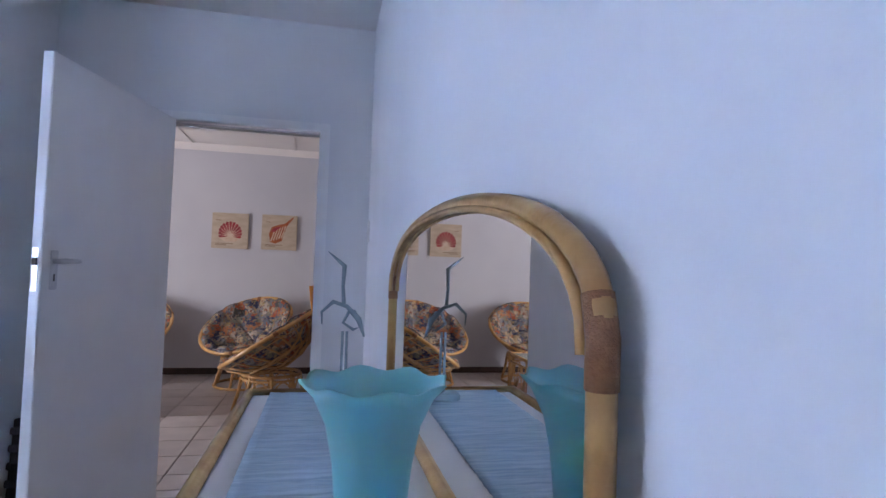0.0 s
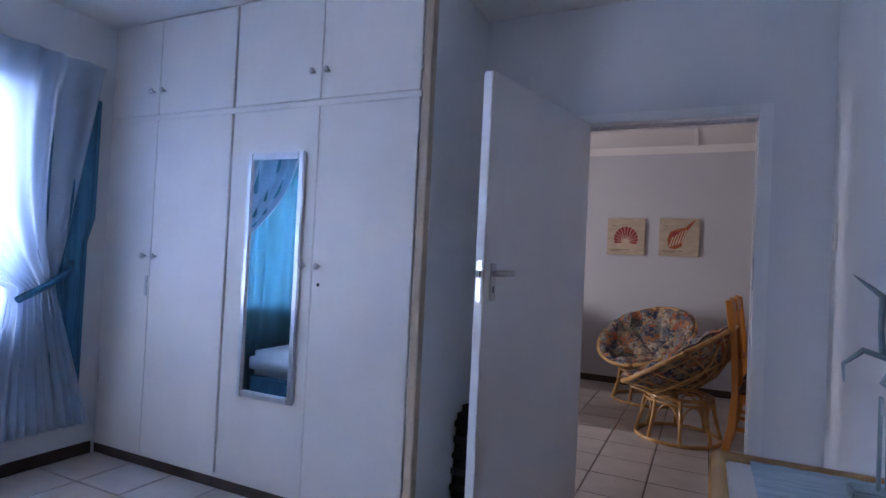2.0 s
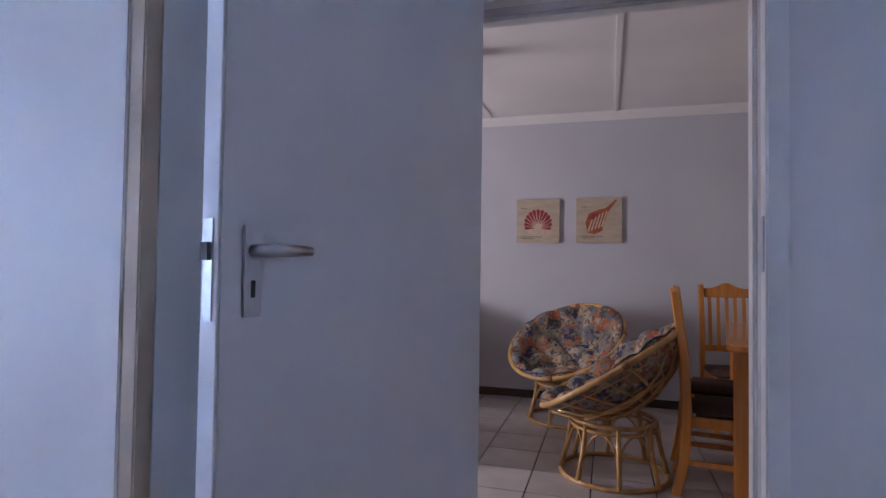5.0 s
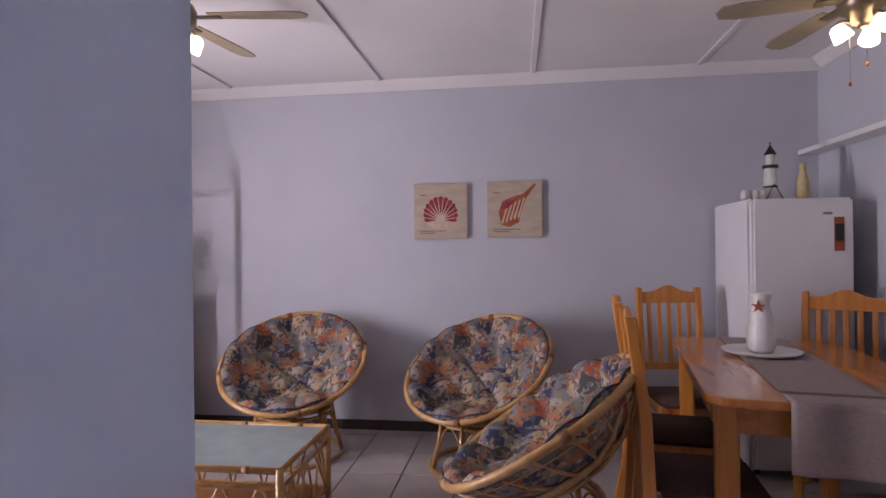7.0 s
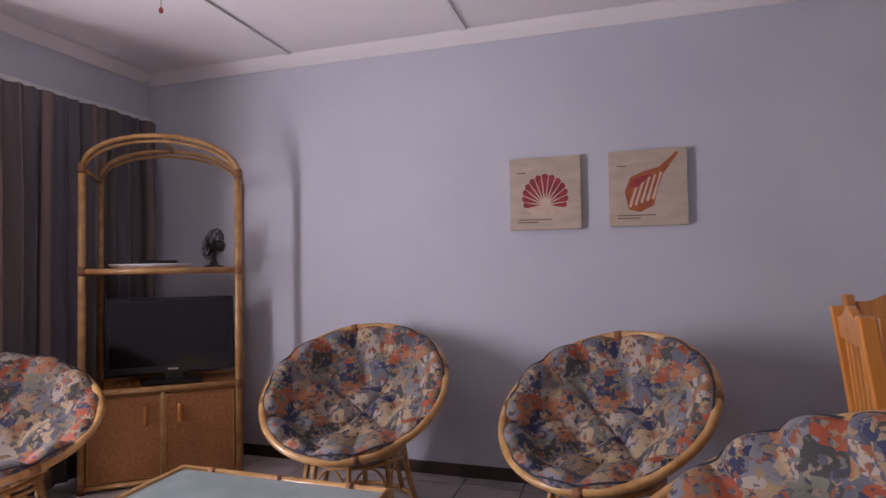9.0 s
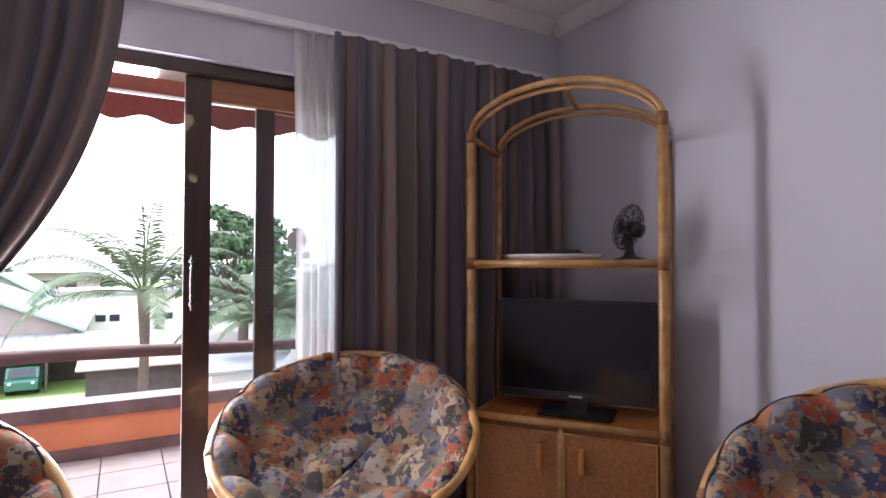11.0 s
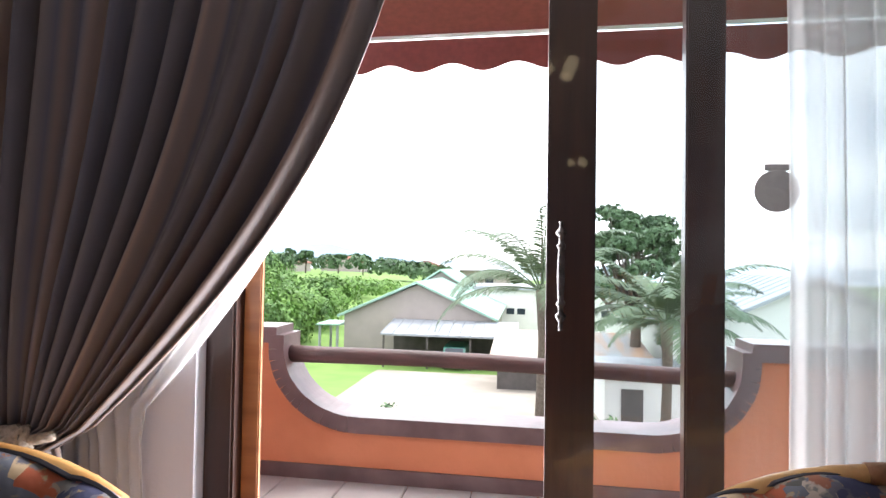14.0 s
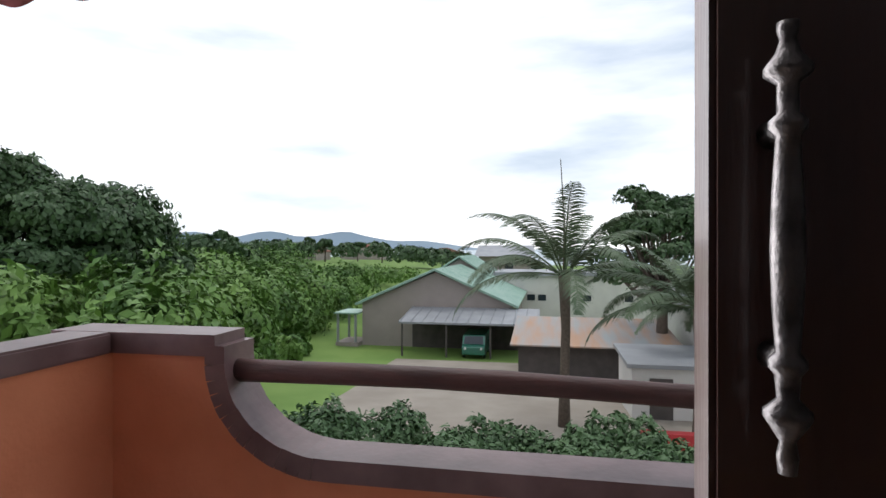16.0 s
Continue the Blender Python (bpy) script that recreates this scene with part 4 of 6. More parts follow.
fa = thing("desk_fan", tvm @ pose(0.69, 0.2, Z2 + 0.007, 0, 0, -128), "small black desk fan on the upper shelf", "fan")
Shape().lathe([(0, 0), (0.07, 0), (0.072, 0.012), (0.03, 0.025), (0.018, 0.05), (0.016, 0.1), (0, 0.1)], 20).make("stand", M_TVB, fa, smooth=True)
hd = pose(0, 0, 0.155, 72, 0, 20)
Shape().lathe([(0, -0.07), (0.03, -0.065), (0.038, -0.03), (0.03, 0.0), (0, 0.0)], 16, hd).make("motor", M_TVB, fa, smooth=True)
s = Shape()
for z, r in ((0.045, 0.03), (0.042, 0.06), (0.032, 0.09), (0.0, 0.105), (-0.02, 0.09), (0.012, 0.105)):
    s.tube([hd @ Vector((r * math.cos(a), r * math.sin(a), z)) for a in (i * math.tau / 24 for i in range(24))], 0.002, 4, True)
for k in range(24):
    a = k * math.tau / 24
    s.tube([hd @ Vector((r * math.cos(a), r * math.sin(a), z)) for r, z in ((0.01, 0.046), (0.06, 0.042), (0.105, 0.005), (0.09, -0.02), (0.03, -0.03))], 0.0013, 4)
s.make("guard", M_TVB, fa)
s = Shape()
for k in range(3):
    a = k * math.tau / 3
    s.add([hd @ Vector((r * math.cos(a + b), r * math.sin(a + b), 0.012 + z)) for r, b, z in ((0.02, -0.3, -0.008), (0.09, -0.45, -0.012), (0.092, 0.35, 0.012), (0.02, 0.3, 0.008))], [(0, 1, 2, 3)])
s.make("blade", M_TVB, fa, thick=0.002)

# ---- coffee table ----
ct = thing("coffee_table", pose(-1.22, 4.34, 0), "low rattan coffee table with a frosted glass top", "table")
cx, cy, cz = 0.46, 0.30, 0.45
s = Shape()
for z in (cz, cz - 0.075):
    s.tube([(-cx, -cy, z), (cx, -cy, z), (cx, cy, z), (-cx, cy, z)], 0.0165 if z == cz else 0.011, 9, True)
for x in (-cx, cx):
    for y in (-cy, cy):
        s.tube([(x, y, 0), (x, y, cz + 0.01)], 0.018, 9)
s.tube([(-cx, -cy, 0.13), (cx, -cy, 0.13), (cx, cy, 0.13), (-cx, cy, 0.13)], 0.012, 8, True)
for x in (-cx, cx):
    for k in range(3):
        y0 = -cy + 0.03 + k * 0.19
        s.tube([(x, y0 + 0.16 * i / 10, 0.14 + 0.23 * math.sin(math.pi * i / 10)) for i in range(11)], 0.007, 6)
        s.tube([(x, y0, 0.37), (x, y0 + 0.16, 0.14)], 0.006, 6)
for y in (-cy, cy):
    for k in range(5):
        x0 = -cx + 0.03 + k * 0.18
        s.tube([(x0 + 0.16 * i / 10, y, 0.14 + 0.23 * math.sin(math.pi * i / 10)) for i in range(11)], 0.007, 6)
s.make("cane_frame", M_RATTAN, ct, smooth=True)
for x in (-cx + 0.15, 0.0, cx - 0.15):
    for y in (-cy, cy):
        Shape().tube([(x - 0.015, y, cz), (x + 0.015, y, cz)], 0.0185, 8).make("binding", M_BIND, ct, smooth=True)
Shape().box((-cx + 0.012, -cy + 0.012, cz - 0.006), (cx - 0.012, cy - 0.012, cz + 0.004), bev=0.002).make("glass_top", M_TGLASS, ct)
Shape().box((-cx + 0.01, -cy + 0.01, 0.125), (cx - 0.01, cy - 0.01, 0.137)).make("lower_shelf", M_CANE, ct)
for k in range(3):
    tagged(Shape().box((-0.11, -0.15, 0), (0.11, 0.15, 0.008), bev=0.001).make("magazine", M_PAPER, m=pose(-1.2 + 0.1 * k, 4.27, 0.1375 + 0.0085 * k, 0, 0, 70 + 22 * k)), "glossy magazine on the coffee table's lower shelf", "magazine", "magazines under the coffee table")


# ---- dining set ----
DT = pose(1.47, 4.50, 0, 0, 0, -10)
dt = thing("dining_table", DT, "varnished orange pine dining table with rounded corners", "table")
hw, hl, tz = 0.43, 0.72, 0.855
oc = []
for sx, sy, a0 in ((1, 1, 0), (-1, 1, 90), (-1, -1, 180), (1, -1, 270)):
    oc += arc(sx * (hw - 0.09), sy * (hl - 0.09), 0.09, a0, a0 + 90, 7)
Shape().prism(oc, tz - 0.035, tz).make("top", M_PINEX, dt, bevel=0.006)
s = Shape().box((-hw + 0.07, -hl + 0.06, tz - 0.14), (hw - 0.07, -hl + 0.085, tz - 0.036)).box((-hw + 0.07, hl - 0.085, tz - 0.14), (hw - 0.07, hl - 0.06, tz - 0.036))
s.box((-hw + 0.05, -hl + 0.09, tz - 0.14), (-hw + 0.075, hl - 0.09, tz - 0.036)).box((hw - 0.075, -hl + 0.09, tz - 0.14), (hw - 0.05, hl - 0.09, tz - 0.036))
s.make("apron", M_PINEX, dt)
for x in (-hw + 0.075, hw - 0.075):
    for y in (-hl + 0.09, hl - 0.09):
        Shape().box((x - 0.04, y - 0.04, 0), (x + 0.04, y + 0.04, tz - 0.036), bev=0.012).make("leg", M_PINE, dt)


def drop(u, v):
    y = -hl - 0.012 + (2 * hl + 0.024) * min(1, max(0, (v - 0.13) / 0.74))
    z = tz + 0.004 if 0.13 < v < 0.87 else tz + 0.004 - max(0, 0.13 - v, v - 0.87) * 1.9
    if z < tz - 0.01:
        y += math.copysign(0.008, y) * math.sin(u * 9)
    return (-0.17 + 0.34 * u, y, z)


rn = tagged(Shape().grid(drop, 16, 100).make("table_runner", M_LINEN, smooth=True, thick=0.003, m=DT), "taupe linen runner lying along the dining table", "runner")
Shape().box((-0.172, -hl + 0.10, tz + 0.0062), (0.172, -hl + 0.135, tz + 0.0075)).make("band", M_LINENB, rn)
tr = tagged(Shape().lathe([(0, 0), (0.10, 0), (0.165, 0.008), (0.18, 0.02), (0.172, 0.02), (0.10, 0.01), (0, 0.009)], 32).make("serving_plate", M_PORC, smooth=True, m=DT @ pose(-0.06, 0.2, tz + 0.0065)), "round grey-white ceramic plate under the vase", "plate")
wv = thing("vase", DT @ pose(-0.06, 0.2, tz + 0.017), "white ribbed ceramic vase with a starfish on its neck", "vase")
s = Shape().lathe([(0.0, 0), (0.05, 0.0), (0.062, 0.02), (0.068, 0.07), (0.062, 0.13), (0.047, 0.19), (0.04, 0.23), (0.044, 0.265), (0.054, 0.29), (0.050, 0.29), (0.038, 0.255), (0.034, 0.2), (0.03, 0.05), (0, 0.04)], 28)
s.make("body", M_PORC, wv, smooth=True)
star = []
for k in range(10):
    r = 0.034 if k % 2 == 0 else 0.012
    star.append((r * math.cos(k * math.pi / 5 + 0.3), r * math.sin(k * math.pi / 5 + 0.3)))
Shape().prism(star, -0.004, 0.006, pose(-0.02, -0.044, 0.225, 90, 0, -24)).make("starfish", M_STAR, wv, bevel=0.002)


def pine_chair():
    ch = thing("dining_chair", pose(0, 0, 0), "varnished pine dining chair with a slatted back and dark seat pad", "chair", "chairs round the dining table")
    # faces +x; back posts at x = -0.2
    for y in (-0.195, 0.195):
        s = Shape()
        path = [(-0.255, 0.0), (-0.215, 0.2), (-0.2, 0.44), (-0.215, 0.75), (-0.265, 1.125)]
        k = len(path)
        vs, fs = [], []
        for x, z in path:
            w = 0.024 if z > 0.3 else 0.028
            vs += [(x - w, y - 0.019, z), (x + w, y - 0.019, z), (x + w, y + 0.019, z), (x - w, y + 0.019, z)]
        for i in range(k - 1):
            for j in range(4):
                fs.append((i * 4 + j, i * 4 + (j + 1) % 4, i * 4 + 4 + (j + 1) % 4, i * 4 + 4 + j))
        fs += [(3, 2, 1, 0), (4 * k - 4, 4 * k - 3, 4 * k - 2, 4 * k - 1)]
        s.add(vs, fs).make("back_post", M_PINE, ch, bevel=0.007)
        Shape().box((0.165, y - 0.022, 0), (0.21, y + 0.022, 0.44), bev=0.006).make("front_leg", M_PINE, ch)
    # crested top rail
    crest = [(-0.175, 0.0), (0.175, 0.0), (0.175, 0.075)] + [(0.175 - 0.35 * i / 14, 0.075 + 0.045 * math.sin(math.pi * i / 14) ** 2 - 0.012 * math.sin(math.pi * 2 * i / 14) ** 2) for i in range(1, 14)] + [(-0.175, 0.075)]
    Shape().prism(crest, -0.013, 0.013, Matrix.Translation((-0.25, 0, 1.02)) @ Matrix.Rotation(radians(-7), 4, "Y") @ Matrix(((0, 0, 1, 0), (1, 0, 0, 0), (0, 1, 0, 0), (0, 0, 0, 1)))).make("crest_rail", M_PINE, ch, bevel=0.004)
    Shape().box((-0.225, -0.176, 0.585), (-0.20, 0.176, 0.635), bev=0.004).make("lower_rail", M_PINE, ch)
    for k in range(5):
        y = -0.13 + 0.065 * k
        s = Shape()
        s.add([(-0.219, y - 0.014, 0.63), (-0.206, y - 0.014, 0.63), (-0.206, y + 0.014, 0.63), (-0.219, y + 0.014, 0.63),
               (-0.257, y - 0.014, 1.025), (-0.244, y - 0.014, 1.025), (-0.244, y + 0.014, 1.025), (-0.257, y + 0.014, 1.025)],
              [(3, 2, 1, 0), (4, 5, 6, 7), (0, 1, 5, 4), (1, 2, 6, 5), (2, 3, 7, 6), (3, 0, 4, 7)]).make("slat", M_PINE, ch, bevel=0.003)
    s = Shape()
    for y in (-0.185, 0.185):
        s.box((-0.2, y - 0.012, 0.38), (0.165, y + 0.012, 0.44)).box((-0.205, y - 0.01, 0.17), (0.167, y + 0.01, 0.20))
    s.box((0.175, -0.172, 0.38), (0.2, 0.172, 0.44)).box((-0.2, -0.172, 0.38), (-0.18, 0.172, 0.44))
    s.make("seat_rail", M_PINE, ch, bevel=0.003)
    Shape().box((-0.175, -0.205, 0.441), (0.225, 0.205, 0.485), bev=0.018).make("seat_pad", M_SEAT, ch, smooth=True)
    return ch


pc = pine_chair()
pc.matrix_basis = facing(0.97, 4.15, 1, -0.12)
copy_thing(pc, facing(1.03, 4.75, 1, -0.15))
copy_thing(pc, facing(1.28, 5.42, 0.1, -1))
copy_thing(pc, facing(1.98, 5.0, -0.5, -0.85))
copy_thing(pc, facing(1.60, 3.44, 0.05, 1))

# ---- kitchen corner ----
fg = thing("refrigerator", pose(1.94, 5.60, 0), "white single-door refrigerator standing in the corner", "refrigerator")
Shape().box((-0.29, -0.22, 0.03), (0.27, 0.36, 1.68), bev=0.012).make("body", M_FRIDGE, fg)
for z0, z1 in ((0.06, 1.675),):
    d = Shape().box((-0.29, -0.285, z0), (0.27, -0.228, z1), bev=0.014).make("door", M_FRIDGE, fg)
    Shape().box((-0.28, -0.2275, z0 + 0.01), (0.26, -0.2205, z1 - 0.01)).make("seal", M_SEAL, d)
for x in (-0.24, 0.22):
    for y in (-0.18, 0.3):
        Shape().tube([(x, y, 0), (x, y, 0.03)], 0.02, 10).make("foot", M_TVB, fg)
Shape().box((0.16, -0.2885, 1.36), (0.215, -0.2855, 1.56)).make("calendar_magnet", M_STAR, fg)
Shape().box((0.165, -0.2905, 1.42), (0.21, -0.2889, 1.52)).make("calendar_picture", M_TVB, fg)
Shape().box((0.10, -0.2885, 1.575), (0.15, -0.2858, 1.59)).make("badge", M_SEAL, fg)

M_LHW = mat("white_painted_wood", (0.72, 0.72, 0.70), None, 20, 0.6)
M_LHB = mat("black_painted_wood", (0.02, 0.02, 0.025), None, 20, 0.5)
lh = thing("lighthouse_ornament", pose(1.84, 5.52, 1.681), "black and white wooden lighthouse ornament on the refrigerator", "ornament")
Shape().lathe([(0.06, 0), (0.058, 0.01), (0.045, 0.012), (0.034, 0.2), (0.0, 0.2)], 18).make("tower", M_LHW, lh)
Shape().lathe([(0.042, 0.2), (0.045, 0.208), (0.045, 0.22), (0.03, 0.222)], 18).lathe([(0.034, 0.285), (0.036, 0.29), (0.004, 0.345), (0.004, 0.365), (0, 0.365)], 18).lathe([(0.0415, 0.06), (0.041, 0.09)], 18).make("gallery_and_roof", M_LHB, lh)
Shape().lathe([(0.026, 0.222), (0.026, 0.285)], 14).make("lantern", M_LHW, lh)
Shape().tube([(-0.05, -0.06, 0), (0.0, -0.05, 0.1), (0.05, -0.06, 0)], 0.004, 6).make("wire", M_LHB, lh)
M_BOTTLE = mat("straw_yellow_bottle", (0.45, 0.36, 0.16), (0.55, 0.46, 0.25), 30, 0.4)
bt = tagged(Shape().lathe([(0, 0), (0.038, 0), (0.04, 0.02), (0.032, 0.12), (0.018, 0.17), (0.016, 0.2), (0.02, 0.205), (0.02, 0.225), (0, 0.225)], 18).make("bottle", M_BOTTLE, smooth=True, m=pose(2.02, 5.5, 1.681)), "straw-coloured decorative bottle on the refrigerator", "bottle")
for k, x in enumerate((1.66, 1.72, 1.765)):
    tagged(Shape().lathe([(0, 0), (0.022, 0), (0.024, 0.03), (0.02, 0.055), (0.012, 0.06), (0, 0.06)], 14).make("trinket_jar", M_PORC, smooth=True, m=pose(x, 5.45 + 0.01 * k, 1.681)), "small white ceramic jar on the refrigerator", "jar", "jars on the refrigerator")
slab("trim_ledge", (2.22, 3.4, 2.03), (2.36, 5.99, 2.065), M_TRIM, "white painted ledge along the wall", "ledge", bevel=0.004)
rk = thing("wire_rack", pose(2.355, 5.0, 1.15), "grey wire rack hanging on the wall", "rack")
s = Shape()
for z in (-0.2, -0.1, 0, 0.1, 0.2):
    s.tube([(-0.03, -0.18, z), (-0.03, 0.18, z)], 0.004, 6)
for y in (-0.18, -0.06, 0.06, 0.18):
    s.tube([(-0.03, y, -0.2), (-0.03, y, 0.2)], 0.004, 6)
for y in (-0.18, 0.18):
    s.tube([(-0.03, y, 0.2), (0.005, y, 0.2)], 0.004, 6)
s.make("wires", M_CHROME, rk)


# ---- ceiling fans ----
def ceiling_fan(x, y, turn):
    f = thing("ceiling_fan", pose(x, y, H - 0.02, 0, 0, turn), "beige five-blade ceiling fan with lit glass shades", "ceiling fan", "ceiling fans")
    Shape().lathe([(0.0, 0.019), (0.07, 0.019), (0.065, -0.02), (0.02, -0.04), (0.014, -0.04), (0.014, -0.15), (0.03, -0.155), (0.085, -0.17), (0.1, -0.2), (0.095, -0.25), (0.06, -0.27), (0.05, -0.31), (0.03, -0.325), (0, -0.325)], 28).make("motor", M_FANM, f, smooth=True)
    for k in range(5):
        R = Matrix.Rotation(k * math.tau / 5, 4, "Z") @ Matrix.Rotation(radians(9), 4, "X")
        o = [(0.15, -0.045), (0.3, -0.058), (0.5, -0.066), (0.58, -0.05), (0.6, 0.0), (0.58, 0.05), (0.5, 0.066), (0.3, 0.058), (0.15, 0.045)]
        Shape().prism(o, -0.214, -0.207, R).make("blade", M_FANB, f, bevel=0.002)
        Shape().box((0.08, -0.02, -0.222), (0.2, 0.02, -0.2145), R).make("blade_iron", M_FANM, f)
    for k in range(3):
        a = k * math.tau / 3 + 0.3
        c, sn = math.cos(a), math.sin(a)
        Shape().tube([(0.03 * c, 0.03 * sn, -0.3), (0.08 * c, 0.08 * sn, -0.29), (0.105 * c, 0.105 * sn, -0.31)], 0.008, 8).make("lamp_arm", M_FANM, f)
        Shape().lathe([(0.016, 0.0), (0.03, -0.012), (0.036, -0.04), (0.042, -0.07), (0.038, -0.07), (0.0, -0.03)], 16, Matrix.Translation((0.105 * c, 0.105 * sn, -0.31)) @ Matrix.Rotation(0.5, 4, Vector((-sn, c, 0)))).make("shade", M_BULB, f, smooth=True)
    for k, (dx, ln) in enumerate(((0.02, 0.16), (-0.03, 0.24))):
        Shape().tube([(dx, 0.04 * k, -0.32), (dx, 0.04 * k, -0.32 - ln)], 0.0012, 5).make("pull_chain", M_FANM, f)
        Shape().lathe([(0, 0), (0.006, 0.004), (0.007, 0.014), (0.002, 0.022), (0, 0.022)], 10, pose(dx, 0.04 * k, -0.342 - ln)).make("pull_knob", M_STAR if k else M_PINE, f)
    return f


ceiling_fan(-1.27, 4.10, 8)
ceiling_fan(1.78, 4.45, 28)

# ---- pictures ----
M_CANV = mat("sandy_canvas_print", (0.55, 0.46, 0.37), (0.45, 0.37, 0.29), 6, 0.85, bump=0.15, bscale=250, stretch=(1, 1, 3))
M_SHELL = mat("crimson_shell_print", (0.36, 0.05, 0.06), (0.22, 0.03, 0.045), 18, 0.85)
M_SHELL2 = mat("cream_shell_print", (0.62, 0.50, 0.40), (0.56, 0.40, 0.30), 18, 0.85)
M_CONCH = mat("rust_conch_print", (0.42, 0.13, 0.05), (0.30, 0.07, 0.03), 18, 0.85)
M_INK = mat("brown_ink_print", (0.22, 0.14, 0.10), None, 18, 0.85)
XZ = Matrix(((1, 0, 0, 0), (0, 0, 1, 0), (0, 1, 0, 0), (0, 0, 0, 1)))


def canvas(x, z):
    p = thing("canvas_picture", pose(x, 5.999, z), "square sandy canvas print of a seashell on the wall", "picture", "seashell pictures")
    Shape().box((-0.205, -0.03, -0.21), (0.205, 0.0, 0.21), bev=0.004).make("canvas", M_CANV, p)
    s = Shape()
    for zz, w in ((-0.155, 0.2), (-0.17, 0.12), (0.12, 0.05)):
        s.box((-0.16, -0.0325, zz), (-0.16 + w, -0.0308, zz + 0.006))
    s.make("lettering", M_INK, p)
    return p


def at_front(s, outline, lift):
    s.prism([(x, z) for x, z in outline], -0.0312 - lift, -0.0304 - lift + 0.0, XZ)
    return s


p1 = canvas(-0.32, 1.687)
s, s2 = Shape(), Shape()
for k in range(13):
    a0, a1 = radians(-28 + k * 236 / 13), radians(-28 + (k + 0.9) * 236 / 13)
    am_ = (a0 + a1) / 2
    r = 0.135 - 0.012 * abs(k - 6) / 6
    tri = [(0.03 * math.cos(am_), -0.06 + 0.03 * math.sin(am_)), (r * math.cos(a0), -0.03 + r * math.sin(a0)), ((r + 0.01) * math.cos(am_), -0.03 + (r + 0.01) * math.sin(am_)), (r * math.cos(a1), -0.03 + r * math.sin(a1))]
    at_front(s, tri, 0.0006)
s.make("shell_ribs", M_SHELL, p1)
at_front(s2, [(0.132 * math.cos(radians(-28 + i * 236 / 26)), -0.03 + 0.132 * math.sin(radians(-28 + i * 236 / 26))) for i in range(27)] + [(-0.05, -0.13), (0.05, -0.13)], 0.0)
s2.make("shell_ground", M_SHELL2, p1)
p2 = canvas(0.24, 1.692)
s = Shape()
at_front(s, [(-0.12, -0.02), (-0.09, 0.06), (-0.02, 0.09), (0.06, 0.11), (0.15, 0.19), (0.16, 0.18), (0.08, 0.07), (0.05, -0.02), (0.03, -0.1), (-0.04, -0.135), (-0.1, -0.12)], 0.0)
s.make("conch_body", M_CONCH, p2)
s = Shape()
for k in range(5):
    x = -0.1 + 0.03 * k
    at_front(s, [(x, -0.1 + 0.01 * k), (x + 0.012, -0.11 + 0.01 * k), (x + 0.055, 0.03 + 0.012 * k), (x + 0.045, 0.035 + 0.012 * k)], 0.0006)
s.make("conch_ribs", M_SHELL2, p2)
s = Shape()
at_front(s, [(-0.1, 0.01), (-0.06, 0.055), (0.02, 0.075), (0.0, 0.05), (-0.06, 0.0)], 0.0012)
s.make("conch_mouth", M_SHELL, p2)

# ---- balcony ----
BZ, PX = -0.02, -5.03
slab("balcony_floor", (-5.25, 1.75, -0.3), (-3.42, 6.3, BZ - 0.012), M_GROUT, "balcony slab under pale tiles", "floor")
bal = thing("balcony_parapet", pose(0, 0, 0), "terracotta plastered balcony wall with curved brown capping", "parapet", kind="structure")
LOW, TOP = 0.30, 0.78


def swoop(y):
    for c, sg in ((2.515, 1), (5.03, -1)):
        d = (y - c) * sg
        if 0 <= d < 0.48:
            return LOW + (TOP - 0.07 - LOW) * (1 - math.sqrt(max(0, 1 - (1 - d / 0.48) ** 2)))
    return LOW if 2.99 <= y <= 4.56 else TOP


ys = [1.72, 2.515] + [2.5151 + 0.48 * (i / 14) ** 1.6 for i in range(15)] + [5.0299 - 0.48 * (i / 14) ** 1.6 for i in range(14, -1, -1)] + [5.03, 6.3]
zs = [TOP, TOP] + [swoop(y) for y in ys[2:-2]] + [TOP, TOP]
pts = list(zip(ys, zs))
YZ = Matrix(((0, 0, 1, 0), (1, 0, 0, 0), (0, 1, 0, 0), (0, 0, 0, 1)))
Shape().prism(pts + [(6.3, -0.3), (1.72, -0.3)], PX - 0.16, PX, YZ).make("front_wall", M_TERRA, bal)
s = Shape()
for k, ((y0, z0), (y1, z1)) in enumerate(zip(pts, pts[1:])):
    if abs(y1 - y0) + abs(z1 - z0) < 1e-3:
        continue
    d = Vector((0, y1 - y0, z1 - z0)).normalized()
    nrm = Vector((0, -d.z, d.y)) * 0.045
    a, b = Vector((0, y0, z0)), Vector((0, y1, z1))
    vs = [Vector((x, *(p + o)[1:])) for x in (PX - 0.195 - 0.002 * (k % 3), PX + 0.035 + 0.002 * (k % 3)) for p, o in ((a, -nrm * 1.0), (b, -nrm * 1.0), (b, nrm), (a, nrm))]
    s.add(vs, [(0, 1, 2, 3), (7, 6, 5, 4), (0, 4, 5, 1), (1, 5, 6, 2), (2, 6, 7, 3), (3, 7, 4, 0)])
s.make("capping", M_CAP, bal)
Shape().box((PX, 1.84, -0.3), (-3.42, 2.0, TOP)).make("side_wall", M_TERRA, bal)
Shape().box((PX + 0.041, 1.805, TOP - 0.045), (-3.42, 2.035, TOP + 0.046), bev=0.01).make("side_capping", M_CAP, bal)
Shape().box((PX - 0.01, 2.0, BZ), (PX + 0.014, 6.2, 0.06)).make("skirting", M_CAP, bal)
